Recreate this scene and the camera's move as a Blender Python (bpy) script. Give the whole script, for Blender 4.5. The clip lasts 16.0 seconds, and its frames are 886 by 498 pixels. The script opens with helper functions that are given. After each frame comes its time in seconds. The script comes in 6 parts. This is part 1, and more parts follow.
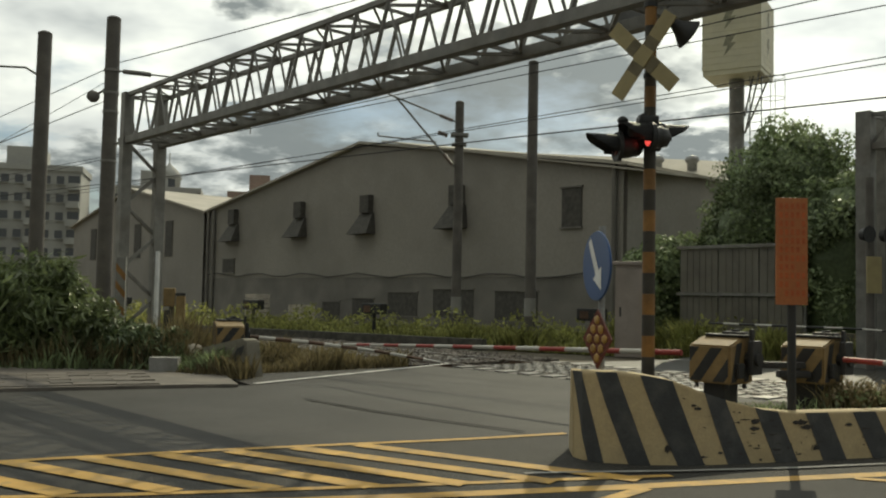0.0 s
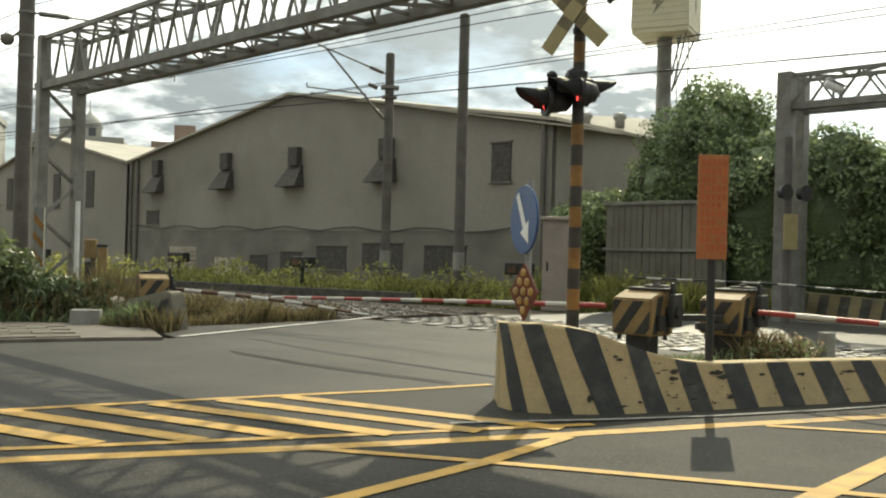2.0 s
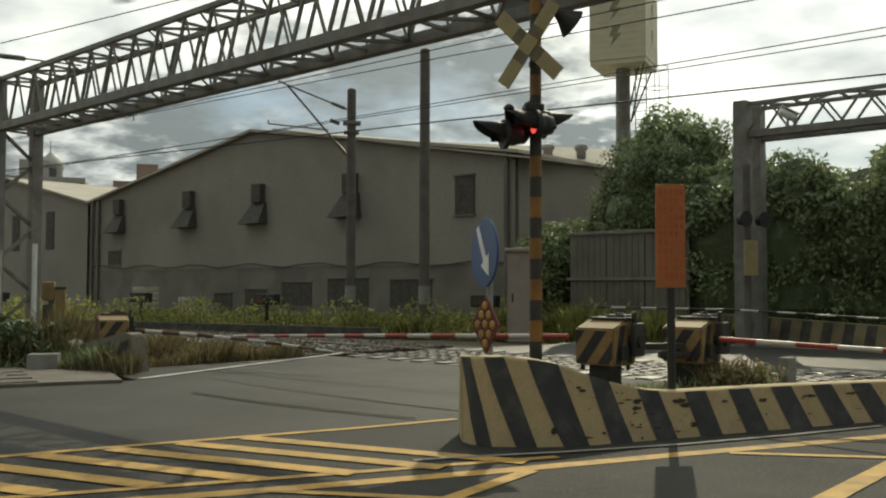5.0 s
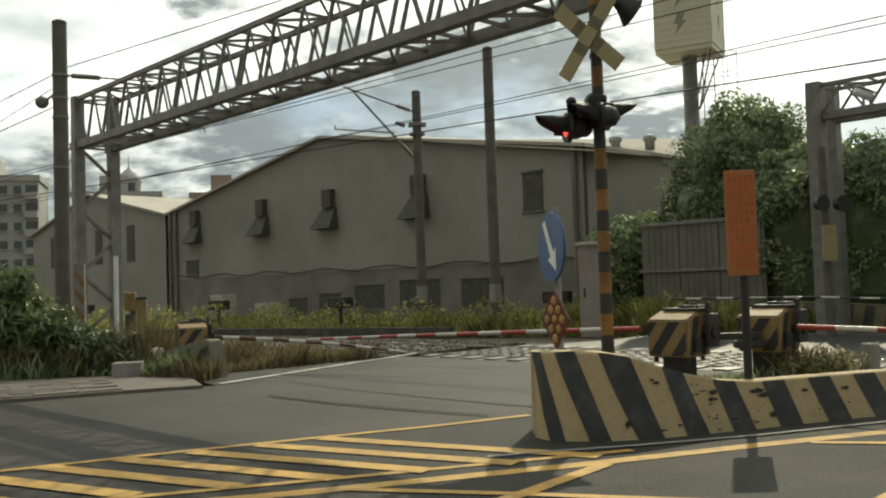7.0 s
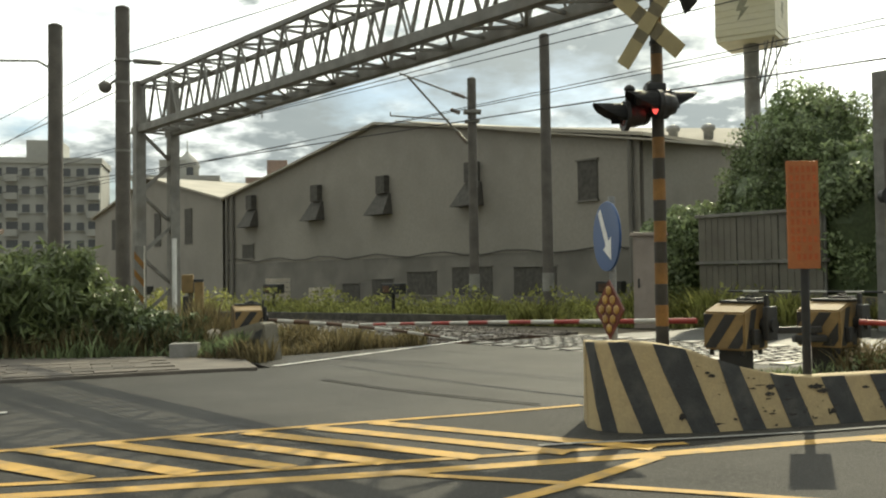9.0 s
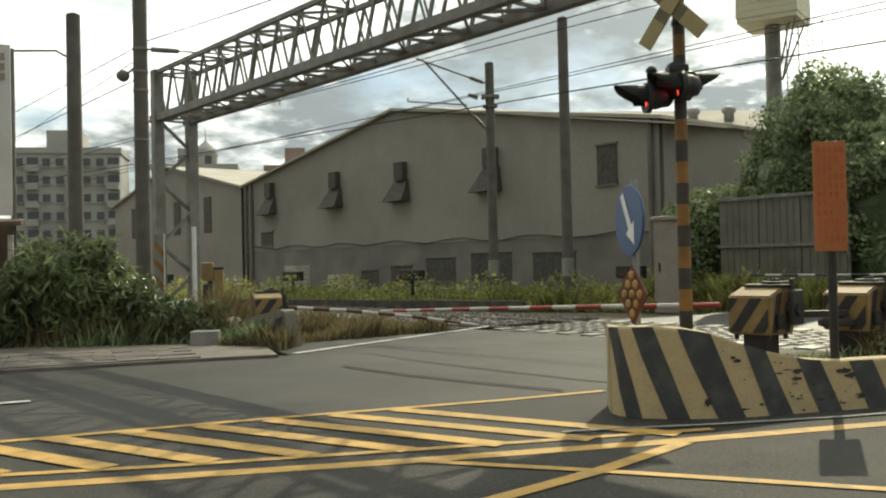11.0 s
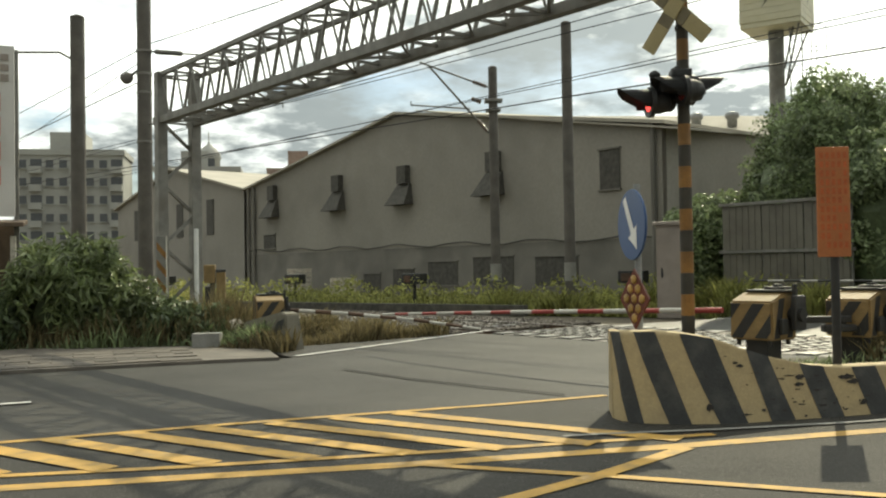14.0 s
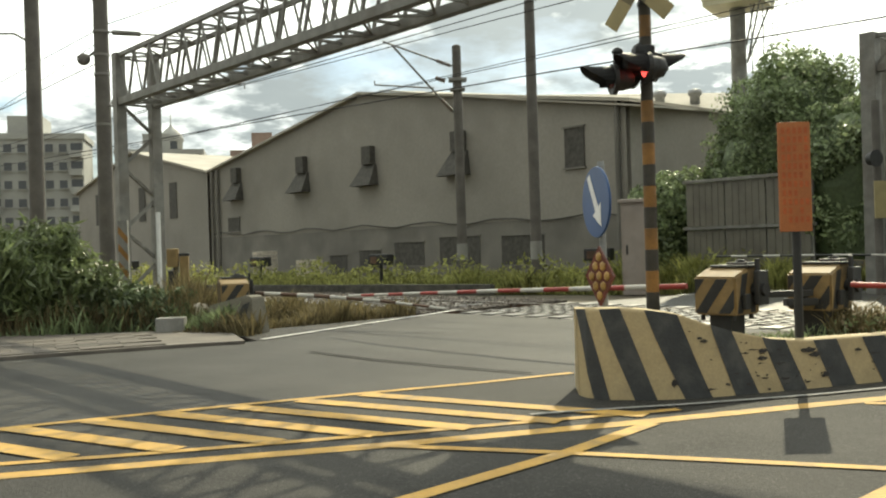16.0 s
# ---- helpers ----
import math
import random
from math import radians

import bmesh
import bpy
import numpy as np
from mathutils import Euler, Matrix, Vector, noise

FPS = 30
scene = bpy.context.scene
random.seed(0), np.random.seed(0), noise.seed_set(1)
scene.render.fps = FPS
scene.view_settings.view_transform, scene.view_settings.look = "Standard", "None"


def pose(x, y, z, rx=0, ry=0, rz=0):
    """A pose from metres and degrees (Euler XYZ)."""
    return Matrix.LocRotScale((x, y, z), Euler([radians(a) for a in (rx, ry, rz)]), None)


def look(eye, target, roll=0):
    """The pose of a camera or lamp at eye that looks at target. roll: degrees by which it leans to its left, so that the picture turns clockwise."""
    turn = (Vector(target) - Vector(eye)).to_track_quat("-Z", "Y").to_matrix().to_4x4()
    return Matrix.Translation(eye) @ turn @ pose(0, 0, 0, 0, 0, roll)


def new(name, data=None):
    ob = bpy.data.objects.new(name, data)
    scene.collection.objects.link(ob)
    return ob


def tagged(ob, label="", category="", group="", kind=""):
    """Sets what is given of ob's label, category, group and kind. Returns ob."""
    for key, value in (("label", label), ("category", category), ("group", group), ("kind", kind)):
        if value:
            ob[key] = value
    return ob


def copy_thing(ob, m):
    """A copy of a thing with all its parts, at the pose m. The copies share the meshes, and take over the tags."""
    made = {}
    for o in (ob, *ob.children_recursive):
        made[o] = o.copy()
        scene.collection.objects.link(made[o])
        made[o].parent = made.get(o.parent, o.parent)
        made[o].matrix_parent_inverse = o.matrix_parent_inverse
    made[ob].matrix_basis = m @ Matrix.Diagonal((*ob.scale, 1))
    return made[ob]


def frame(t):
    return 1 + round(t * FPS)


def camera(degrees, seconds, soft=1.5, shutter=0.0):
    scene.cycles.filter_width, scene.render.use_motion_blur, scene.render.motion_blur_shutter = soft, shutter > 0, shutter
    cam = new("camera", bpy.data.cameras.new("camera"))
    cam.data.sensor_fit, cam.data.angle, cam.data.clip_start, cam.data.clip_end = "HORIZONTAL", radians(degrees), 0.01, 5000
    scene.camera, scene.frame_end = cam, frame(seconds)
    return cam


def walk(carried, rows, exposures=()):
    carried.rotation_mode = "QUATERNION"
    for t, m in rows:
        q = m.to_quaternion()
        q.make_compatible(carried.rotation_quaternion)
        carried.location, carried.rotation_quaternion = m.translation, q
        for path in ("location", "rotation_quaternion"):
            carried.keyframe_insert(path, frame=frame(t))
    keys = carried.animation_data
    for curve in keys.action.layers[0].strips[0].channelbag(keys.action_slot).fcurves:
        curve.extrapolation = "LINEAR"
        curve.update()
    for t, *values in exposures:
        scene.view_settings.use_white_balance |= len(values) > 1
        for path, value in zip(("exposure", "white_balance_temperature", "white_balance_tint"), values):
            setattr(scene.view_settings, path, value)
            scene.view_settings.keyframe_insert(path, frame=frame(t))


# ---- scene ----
cam = camera(51.4, 16.0, soft=2.1)
PATH = [
    (0.0, pose(-0.060, -0.057, 1.411, 93.029, -1.163, -2.116)),
    (0.5, pose(-0.053, -0.034, 1.408, 92.582, -0.549, -2.143)),
    (1.0, pose(-0.062, -0.038, 1.415, 91.431, -0.831, -2.837)),
    (1.5, pose(-0.059, -0.055, 1.401, 90.832, -0.629, -3.348)),
    (2.0, pose(-0.048, -0.057, 1.394, 90.296, -1.526, -6.506)),
    (2.5, pose(-0.020, -0.042, 1.390, 89.635, -2.024, -11.353)),
    (3.0, pose(-0.017, -0.039, 1.393, 90.050, -1.616, -14.745)),
    (3.5, pose(-0.022, -0.059, 1.396, 90.083, -1.213, -15.046)),
    (4.0, pose(-0.024, -0.059, 1.393, 90.770, -0.838, -13.001)),
    (4.5, pose(-0.009, -0.045, 1.397, 92.271, -0.271, -10.367)),
    (4.7, pose(0.004, -0.037, 1.407, 92.348, -0.213, -9.505)),
    (6.8, pose(0.067, -0.060, 1.391, 92.420, 1.472, -4.778)),
    (7.0, pose(0.065, -0.064, 1.389, 92.403, 1.861, -4.004)),
    (7.5, pose(0.049, -0.049, 1.396, 92.997, 1.782, -2.258)),
    (8.0, pose(0.043, -0.041, 1.399, 93.389, 1.544, -0.697)),
    (8.5, pose(0.036, -0.051, 1.397, 93.129, 1.458, -0.183)),
    (9.0, pose(0.052, -0.051, 1.386, 91.704, 0.821, -0.764)),
    (9.2, pose(0.059, -0.059, 1.382, 90.555, 0.891, -1.662)),
    (11.3, pose(0.024, 0.032, 1.382, 91.045, 0.997, 0.786)),
    (11.5, pose(0.023, 0.021, 1.388, 91.383, 0.693, 0.963)),
    (12.0, pose(0.025, 0.013, 1.382, 91.770, 0.114, 0.749)),
    (12.5, pose(0.029, 0.028, 1.384, 91.776, 0.155, 0.611)),
    (13.0, pose(0.032, 0.038, 1.379, 91.822, 0.486, 0.473)),
    (13.5, pose(0.031, 0.025, 1.381, 91.805, 0.762, 0.424)),
    (14.0, pose(0.031, 0.038, 1.376, 91.115, 0.932, 0.518)),
    (14.5, pose(0.044, 0.078, 1.378, 90.485, 1.110, 0.182)),
    (15.0, pose(0.056, 0.093, 1.377, 90.041, 1.495, -0.617)),
    (15.5, pose(0.048, 0.077, 1.377, 89.902, 1.824, -1.157)),
    (16.0, pose(0.051, 0.092, 1.372, 89.843, 1.759, -1.539)),
]
EXPOSURES = [(t, e + 0.07, 6750, 0) for t, e in (
    (0.0, -0.68), (0.5, -0.4), (1.0, -0.15), (1.5, 0.1), (2.5, 0.2), (3.5, 0.35), (3.9, 0.15), (4.5, -0.68), (7.0, -0.36), (7.5, -0.58), (8.5, -0.5), (9.0, 0.05),
    (11.5, -0.05), (12.5, 0.05), (13.5, 0.05), (14.5, 0.1), (16.0, 0.3))]
walk(cam, PATH, exposures=EXPOSURES)

# ---- world and sun ----
SUN_VEC = Vector((0.45, 1.12, 1.0)).normalized()
sun_elev = math.asin(SUN_VEC.z)
sun_azim = math.atan2(SUN_VEC.x, SUN_VEC.y)

world = bpy.data.worlds.new("sky")
scene.world = world
world.use_nodes = True
wn, wl = world.node_tree.nodes, world.node_tree.links
wn.clear()
w_out = wn.new("ShaderNodeOutputWorld")
w_bg = wn.new("ShaderNodeBackground")
w_bg.inputs["Strength"].default_value = 1.22
w_sky = wn.new("ShaderNodeTexSky")
w_sky.sky_type = "NISHITA"
w_sky.sun_disc = False
w_sky.sun_elevation = sun_elev
w_sky.sun_rotation = sun_azim
w_gain = wn.new("ShaderNodeVectorMath")
w_gain.operation = "SCALE"
w_gain.inputs[3].default_value = 0.085
wl.new(w_sky.outputs[0], w_gain.inputs[0])
w_co = wn.new("ShaderNodeTexCoord")
w_sep = wn.new("ShaderNodeSeparateXYZ")
wl.new(w_co.outputs["Generated"], w_sep.inputs[0])
w_add = wn.new("ShaderNodeMath")
w_add.operation = "ADD"
w_add.inputs[1].default_value = 0.22
wl.new(w_sep.outputs[2], w_add.inputs[0])
w_max = wn.new("ShaderNodeMath")
w_max.operation = "MAXIMUM"
w_max.inputs[1].default_value = 0.12
wl.new(w_add.outputs[0], w_max.inputs[0])
w_div = wn.new("ShaderNodeVectorMath")
w_div.operation = "DIVIDE"
wl.new(w_co.outputs["Generated"], w_div.inputs[0])
wl.new(w_max.outputs[0], w_div.inputs[1])


def sky_noise(scale, detail, offset):
    m = wn.new("ShaderNodeMapping")
    m.inputs["Location"].default_value = offset
    n = wn.new("ShaderNodeTexNoise")
    n.inputs["Scale"].default_value = scale
    n.inputs["Detail"].default_value = detail
    n.inputs["Roughness"].default_value = 0.55
    wl.new(w_div.outputs[0], m.inputs[0])
    wl.new(m.outputs[0], n.inputs["Vector"])
    return n


def sky_ramp(src, stops):
    r = wn.new("ShaderNodeValToRGB")
    while len(r.color_ramp.elements) < len(stops):
        r.color_ramp.elements.new(0.5)
    for e, (p, c) in zip(r.color_ramp.elements, stops):
        e.position, e.color = p, (*c, 1)
    wl.new(src, r.inputs[0])
    return r


cover = sky_ramp(sky_noise(1.5, 6, (3.1, 0.4, 0.0)).outputs["Fac"], [(0.34, (0, 0, 0)), (0.46, (1, 1, 1))])
shade = sky_ramp(sky_noise(1.9, 5, (7.3, 2.0, 1.0)).outputs["Fac"], [(0.30, (0.46, 0.48, 0.51)), (0.44, (0.80, 0.81, 0.82)), (0.58, (1.15, 1.14, 1.10))])


def w_math(op, a, b=None):
    nd = wn.new("ShaderNodeMath")
    nd.operation = op
    for i, v in enumerate((a, b)):
        if v is None:
            continue
        if isinstance(v, (int, float)):
            nd.inputs[i].default_value = v
        else:
            wl.new(v, nd.inputs[i])
    return nd.outputs[0]


# grey cloud masses by azimuth and height in degrees, with ragged edges
w_az = w_math("MULTIPLY", w_math("ARCTAN2", w_sep.outputs[0], w_sep.outputs[1]), 57.296)
w_el = w_math("MULTIPLY", w_math("ARCSINE", w_sep.outputs[2]), 57.296)
rag_a = sky_noise(7.0, 7, (1.7, 4.0, 0.3)).outputs["Fac"]
rag_b = sky_noise(7.0, 7, (9.2, 1.1, 5.3)).outputs["Fac"]
w_az = w_math("ADD", w_az, w_math("MULTIPLY", w_math("SUBTRACT", rag_a, 0.5), 16.0))
w_el = w_math("ADD", w_el, w_math("MULTIPLY", w_math("SUBTRACT", rag_b, 0.5), 9.0))
GREY_CLOUDS = ((6.5, 12.8, 9.5, 3.4), (2.5, 9.6, 5.5, 2.2), (-6.5, 9.3, 5.5, 2.4), (-19.5, 5.0, 8.0, 3.0), (17.0, 9.0, 3.6, 1.8), (11.0, 16.5, 4.0, 1.6), (-13.0, 19.0, 7.0, 1.8))
grey = 0.0
for az0, el0, ra, re_ in GREY_CLOUDS:
    da = w_math("DIVIDE", w_math("SUBTRACT", w_az, az0), ra)
    de = w_math("DIVIDE", w_math("SUBTRACT", w_el, el0), re_)
    d2 = w_math("ADD", w_math("MULTIPLY", da, da), w_math("MULTIPLY", de, de))
    g_ = w_math("MAXIMUM", w_math("SUBTRACT", 1.0, w_math("MULTIPLY", d2, 0.55)), 0.0)
    grey = w_math("MAXIMUM", grey, g_)
w_grey = wn.new("ShaderNodeMix")
w_grey.data_type = "RGBA"
w_grey.inputs[7].default_value = (0.20, 0.222, 0.24, 1)
wl.new(w_math("MINIMUM", w_math("MULTIPLY", grey, 1.25), 0.92), w_grey.inputs[0])
wl.new(shade.outputs[0], w_grey.inputs[6])
w_mix = wn.new("ShaderNodeMix")
w_mix.data_type = "RGBA"
wl.new(cover.outputs[0], w_mix.inputs[0])
wl.new(w_gain.outputs[0], w_mix.inputs[6])
# clouds brighten towards the sun
w_dot = wn.new("ShaderNodeVectorMath")
w_dot.operation = "DOT_PRODUCT"
w_dot.inputs[1].default_value = SUN_VEC
wl.new(w_co.outputs["Generated"], w_dot.inputs[0])
w_map = wn.new("ShaderNodeMapRange")
w_map.inputs[1].default_value, w_map.inputs[2].default_value = -0.1, 1.0
w_map.inputs[3].default_value, w_map.inputs[4].default_value = 0.46, 1.55
wl.new(w_dot.outputs["Value"], w_map.inputs[0])
w_bright = wn.new("ShaderNodeVectorMath")
w_bright.operation = "SCALE"
wl.new(w_grey.outputs[2], w_bright.inputs[0])
wl.new(w_map.outputs[0], w_bright.inputs[3])
wl.new(w_bright.outputs[0], w_mix.inputs[7])
wl.new(w_mix.outputs[2], w_bg.inputs[0])
wl.new(w_bg.outputs[0], w_out.inputs[0])

sun = new("sun", bpy.data.lights.new("sun", "SUN"))
sun.data.energy = 3.4
sun.data.angle = radians(0.5)
sun.data.color = (1.0, 0.89, 0.70)
sun.matrix_world = look(SUN_VEC * 50, (0, 0, 0))

# ---- materials ----


def material(name, color, rough=0.8, metal=0.0, vary=0.25, scale=6.0, fine=60.0, bump=0.3, stain=None, stain_amt=0.5, stain_scale=1.5, island=0.0, random_ob=0.0, spec=0.5, trans=0.0, dist=0.01, speck=None, speck_scale=45.0):
    """A surface with coarse and fine variation, an optional stain colour and fine relief."""
    m = bpy.data.materials.new(name)
    m.use_nodes = True
    nt = m.node_tree
    n, l = nt.nodes, nt.links
    b = n["Principled BSDF"]
    co = n.new("ShaderNodeTexCoord")
    geo = n.new("ShaderNodeNewGeometry")

    def noise_tex(sc, det):
        t = n.new("ShaderNodeTexNoise")
        t.inputs["Scale"].default_value = sc
        t.inputs["Detail"].default_value = det
        l.new(geo.outputs["Position"] if random_ob == 0 else co.outputs["Object"], t.inputs["Vector"])
        return t

    def ramp(src, a, b_):
        r = n.new("ShaderNodeMapRange")
        r.inputs[1].default_value, r.inputs[2].default_value = 0.3, 0.7
        r.inputs[3].default_value, r.inputs[4].default_value = a, b_
        l.new(src, r.inputs[0])
        return r.outputs[0]

    def mul(col, fac):
        v = n.new("ShaderNodeVectorMath")
        v.operation = "SCALE"
        l.new(col, v.inputs[0])
        l.new(fac, v.inputs[3])
        return v.outputs[0]

    rgb = n.new("ShaderNodeRGB")
    rgb.outputs[0].default_value = (*color, 1)
    coarse, small = noise_tex(scale, 4), noise_tex(fine, 3)
    col = mul(rgb.outputs[0], ramp(coarse.outputs["Fac"], 1 - vary, 1 + vary))
    col = mul(col, ramp(small.outputs["Fac"], 1 - vary * 0.7, 1 + vary * 0.7))
    if stain:
        st = noise_tex(stain_scale, 6)
        r = n.new("ShaderNodeMapRange")
        r.inputs[1].default_value, r.inputs[2].default_value = 0.5, 0.68
        r.inputs[4].default_value = stain_amt
        l.new(st.outputs["Fac"], r.inputs[0])
        mx = n.new("ShaderNodeMix")
        mx.data_type = "RGBA"
        l.new(r.outputs[0], mx.inputs[0])
        l.new(col, mx.inputs[6])
        mx.inputs[7].default_value = (*stain, 1)
        col = mx.outputs[2]
    if speck:
        st = noise_tex(speck_scale, 2)
        r = n.new("ShaderNodeMapRange")
        r.inputs[1].default_value, r.inputs[2].default_value = 0.60, 0.68
        r.inputs[4].default_value = 0.75
        l.new(st.outputs["Fac"], r.inputs[0])
        mx = n.new("ShaderNodeMix")
        mx.data_type = "RGBA"
        l.new(r.outputs[0], mx.inputs[0])
        l.new(col, mx.inputs[6])
        mx.inputs[7].default_value = (*speck, 1)
        col = mx.outputs[2]
    if island:
        r = n.new("ShaderNodeMapRange")
        r.inputs[3].default_value, r.inputs[4].default_value = 1 - island, 1 + island
        l.new(geo.outputs["Random Per Island"], r.inputs[0])
        col = mul(col, r.outputs[0])
    if random_ob:
        info = n.new("ShaderNodeObjectInfo")
        r = n.new("ShaderNodeMapRange")
        r.inputs[3].default_value, r.inputs[4].default_value = 1 - random_ob, 1 + random_ob
        l.new(info.outputs["Random"], r.inputs[0])
        col = mul(col, r.outputs[0])
    l.new(col, b.inputs["Base Color"])
    rr = n.new("ShaderNodeMapRange")
    rr.inputs[3].default_value, rr.inputs[4].default_value = max(0.05, rough - 0.12), min(1.0, rough + 0.12)
    l.new(small.outputs["Fac"], rr.inputs[0])
    l.new(rr.outputs[0], b.inputs["Roughness"])
    b.inputs["Metallic"].default_value = metal
    b.inputs["Specular IOR Level"].default_value = spec
    if bump:
        bp = n.new("ShaderNodeBump")
        bp.inputs["Strength"].default_value = bump
        bp.inputs["Distance"].default_value = dist
        l.new(small.outputs["Fac"], bp.inputs["Height"])
        l.new(bp.outputs[0], b.inputs["Normal"])
    if trans:
        tr = n.new("ShaderNodeBsdfTranslucent")
        l.new(col, tr.inputs[0])
        ms = n.new("ShaderNodeMixShader")
        ms.inputs[0].default_value = trans
        l.new(b.outputs[0], ms.inputs[1])
        l.new(tr.outputs[0], ms.inputs[2])
        l.new(ms.outputs[0], n["Material Output"].inputs[0])
    return m


def glowing(name, color, strength):
    m = bpy.data.materials.new(name)
    m.use_nodes = True
    b = m.node_tree.nodes["Principled BSDF"]
    b.inputs["Base Color"].default_value = (*color, 1)
    b.inputs["Emission Color"].default_value = (*color, 1)
    b.inputs["Emission Strength"].default_value = strength
    return m


ASPHALT = material("asphalt", (0.033, 0.0315, 0.0275), 0.68, vary=0.42, scale=0.5, fine=55, bump=0.7, stain=(0.046, 0.043, 0.037), stain_amt=0.85, stain_scale=0.4, speck=(0.07, 0.065, 0.055), speck_scale=34, spec=0.22)
ASPHALT_FAR = material("sunlit asphalt", (0.032, 0.031, 0.028), 0.45, vary=0.35, scale=0.5, fine=55, bump=0.5, stain=(0.05, 0.047, 0.04), stain_amt=0.8, stain_scale=0.5)
ASPHALT_NEAR = material("coarse dark asphalt", (0.035, 0.0335, 0.029), 0.75, vary=0.45, scale=0.8, fine=70, bump=0.9, stain=(0.034, 0.032, 0.028), stain_amt=0.8, stain_scale=0.6, speck=(0.11, 0.105, 0.09), speck_scale=42, spec=0.2)
DARK_SEAM = material("bitumen", (0.012, 0.012, 0.011), 0.9, spec=0.1)
YELLOW_PAINT = material("yellow road paint", (0.43, 0.255, 0.05), 0.7, vary=0.2, scale=3, fine=70, bump=0.3, stain=(0.16, 0.12, 0.06), stain_amt=0.6, stain_scale=5)
WHITE_PAINT = material("white road paint", (0.46, 0.45, 0.42), 0.6, vary=0.2, scale=3, fine=70, stain=(0.2, 0.2, 0.19), stain_amt=0.5, stain_scale=4)
PAVING = material("paving", (0.105, 0.092, 0.077), 0.85, vary=0.25, scale=2, fine=50, stain=(0.06, 0.058, 0.05), stain_amt=0.6, random_ob=0.4)
KERB_STONE = material("kerb stone", (0.085, 0.08, 0.072), 0.9, vary=0.3, scale=3)
EARTH = material("earth", (0.085, 0.070, 0.045), 0.95, vary=0.35, scale=1.5, fine=25, bump=0.6, stain=(0.05, 0.06, 0.025), stain_amt=0.7, stain_scale=0.3)
BALLAST = material("ballast", (0.12, 0.105, 0.09), 0.95, vary=0.3, scale=8, fine=40, island=0.4)
BARRIER_CREAM = material("cream barrier paint", (0.40, 0.31, 0.165), 0.75, vary=0.14, scale=4, fine=45, bump=0.25, stain=(0.22, 0.17, 0.10), stain_amt=0.45, stain_scale=4)
BARRIER_BLACK = material("black barrier paint", (0.03, 0.031, 0.03), 0.6, vary=0.3, scale=5, fine=50, stain=(0.09, 0.085, 0.07), stain_amt=0.4, stain_scale=5)
CHIP_DARK = material("chipped concrete", (0.035, 0.03, 0.025), 0.9)
CONCRETE = material("concrete", (0.25, 0.245, 0.225), 0.9, vary=0.2, scale=2, fine=40, stain=(0.12, 0.115, 0.10), stain_amt=0.6)
POLE_CONCRETE = material("weathered pole concrete", (0.115, 0.105, 0.092), 0.85, vary=0.22, scale=2.5, fine=40, stain=(0.09, 0.085, 0.075), stain_amt=0.6)
STEEL = material("grey painted steel", (0.21, 0.205, 0.185), 0.6, metal=0.2, vary=0.2, scale=4, stain=(0.10, 0.075, 0.05), stain_amt=0.4)
GALV = material("galvanised steel", (0.30, 0.305, 0.30), 0.5, metal=0.6, vary=0.2, scale=6)
PLATE_DARK = material("dirty plate steel", (0.075, 0.07, 0.062), 0.6, metal=0.3, vary=0.3, scale=3, random_ob=0.15)
RAIL_STEEL = material("worn rail steel", (0.32, 0.30, 0.28), 0.28, metal=0.9, vary=0.25, scale=6)
RAIL_RUST = material("rusty rail side", (0.10, 0.06, 0.04), 0.9, vary=0.3)
PANEL_STEEL = material("steel crossing panel", (0.20, 0.20, 0.195), 0.38, metal=0.7, vary=0.3, scale=3, stain=(0.09, 0.08, 0.065), stain_amt=0.6, random_ob=0.15)
SHED_WALL = material("grey corrugated cladding", (0.265, 0.246, 0.213), 0.75, vary=0.10, scale=0.25, fine=8, bump=0.1, stain=(0.185, 0.172, 0.15), stain_amt=0.5, stain_scale=0.35)
SHED_LOW = material("stained lower wall", (0.195, 0.183, 0.16), 0.85, vary=0.2, scale=0.6, stain=(0.12, 0.113, 0.098), stain_amt=0.6, stain_scale=0.5)
ROOF_SHEET = material("pale roof sheet", (0.38, 0.35, 0.29), 0.75, metal=0.0, vary=0.15, scale=0.5, stain=(0.30, 0.27, 0.22), stain_amt=0.5, stain_scale=0.4)
DARK_VENT = material("dark louvre", (0.075, 0.07, 0.06), 0.8, vary=0.3)
# panes lightened, with the far haze put into their colour
DARK_GLASS = material("dark window", (0.075, 0.08, 0.085), 0.2, vary=0.1, bump=0)
BUILDING_WALL = material("beige tiled facade", (0.37, 0.37, 0.34), 0.8, vary=0.1, scale=0.2, fine=3, stain=(0.25, 0.24, 0.22), stain_amt=0.4, stain_scale=0.15)
BRICK_RED = material("reddish facade", (0.33, 0.245, 0.20), 0.85, vary=0.15, scale=0.3, fine=3)
BLUE_SIGN = material("blue sign face", (0.02, 0.065, 0.19), 0.35, vary=0.12, scale=3, bump=0.03)
WHITE_SIGN = material("white reflective sheet", (0.72, 0.72, 0.70), 0.4, vary=0.08, bump=0.03)
ORANGE_SIGN = material("faded orange sign", (0.40, 0.135, 0.04), 0.55, vary=0.15, scale=2.5, bump=0.05)
RED_WRITING = material("dull red writing", (0.44, 0.10, 0.025), 0.6)
SIGN_BACK = material("bare sign back", (0.16, 0.16, 0.155), 0.5, metal=0.4)
SIGNAL_BLACK = material("sooty signal housing", (0.022, 0.022, 0.021), 0.55, vary=0.3, scale=8)
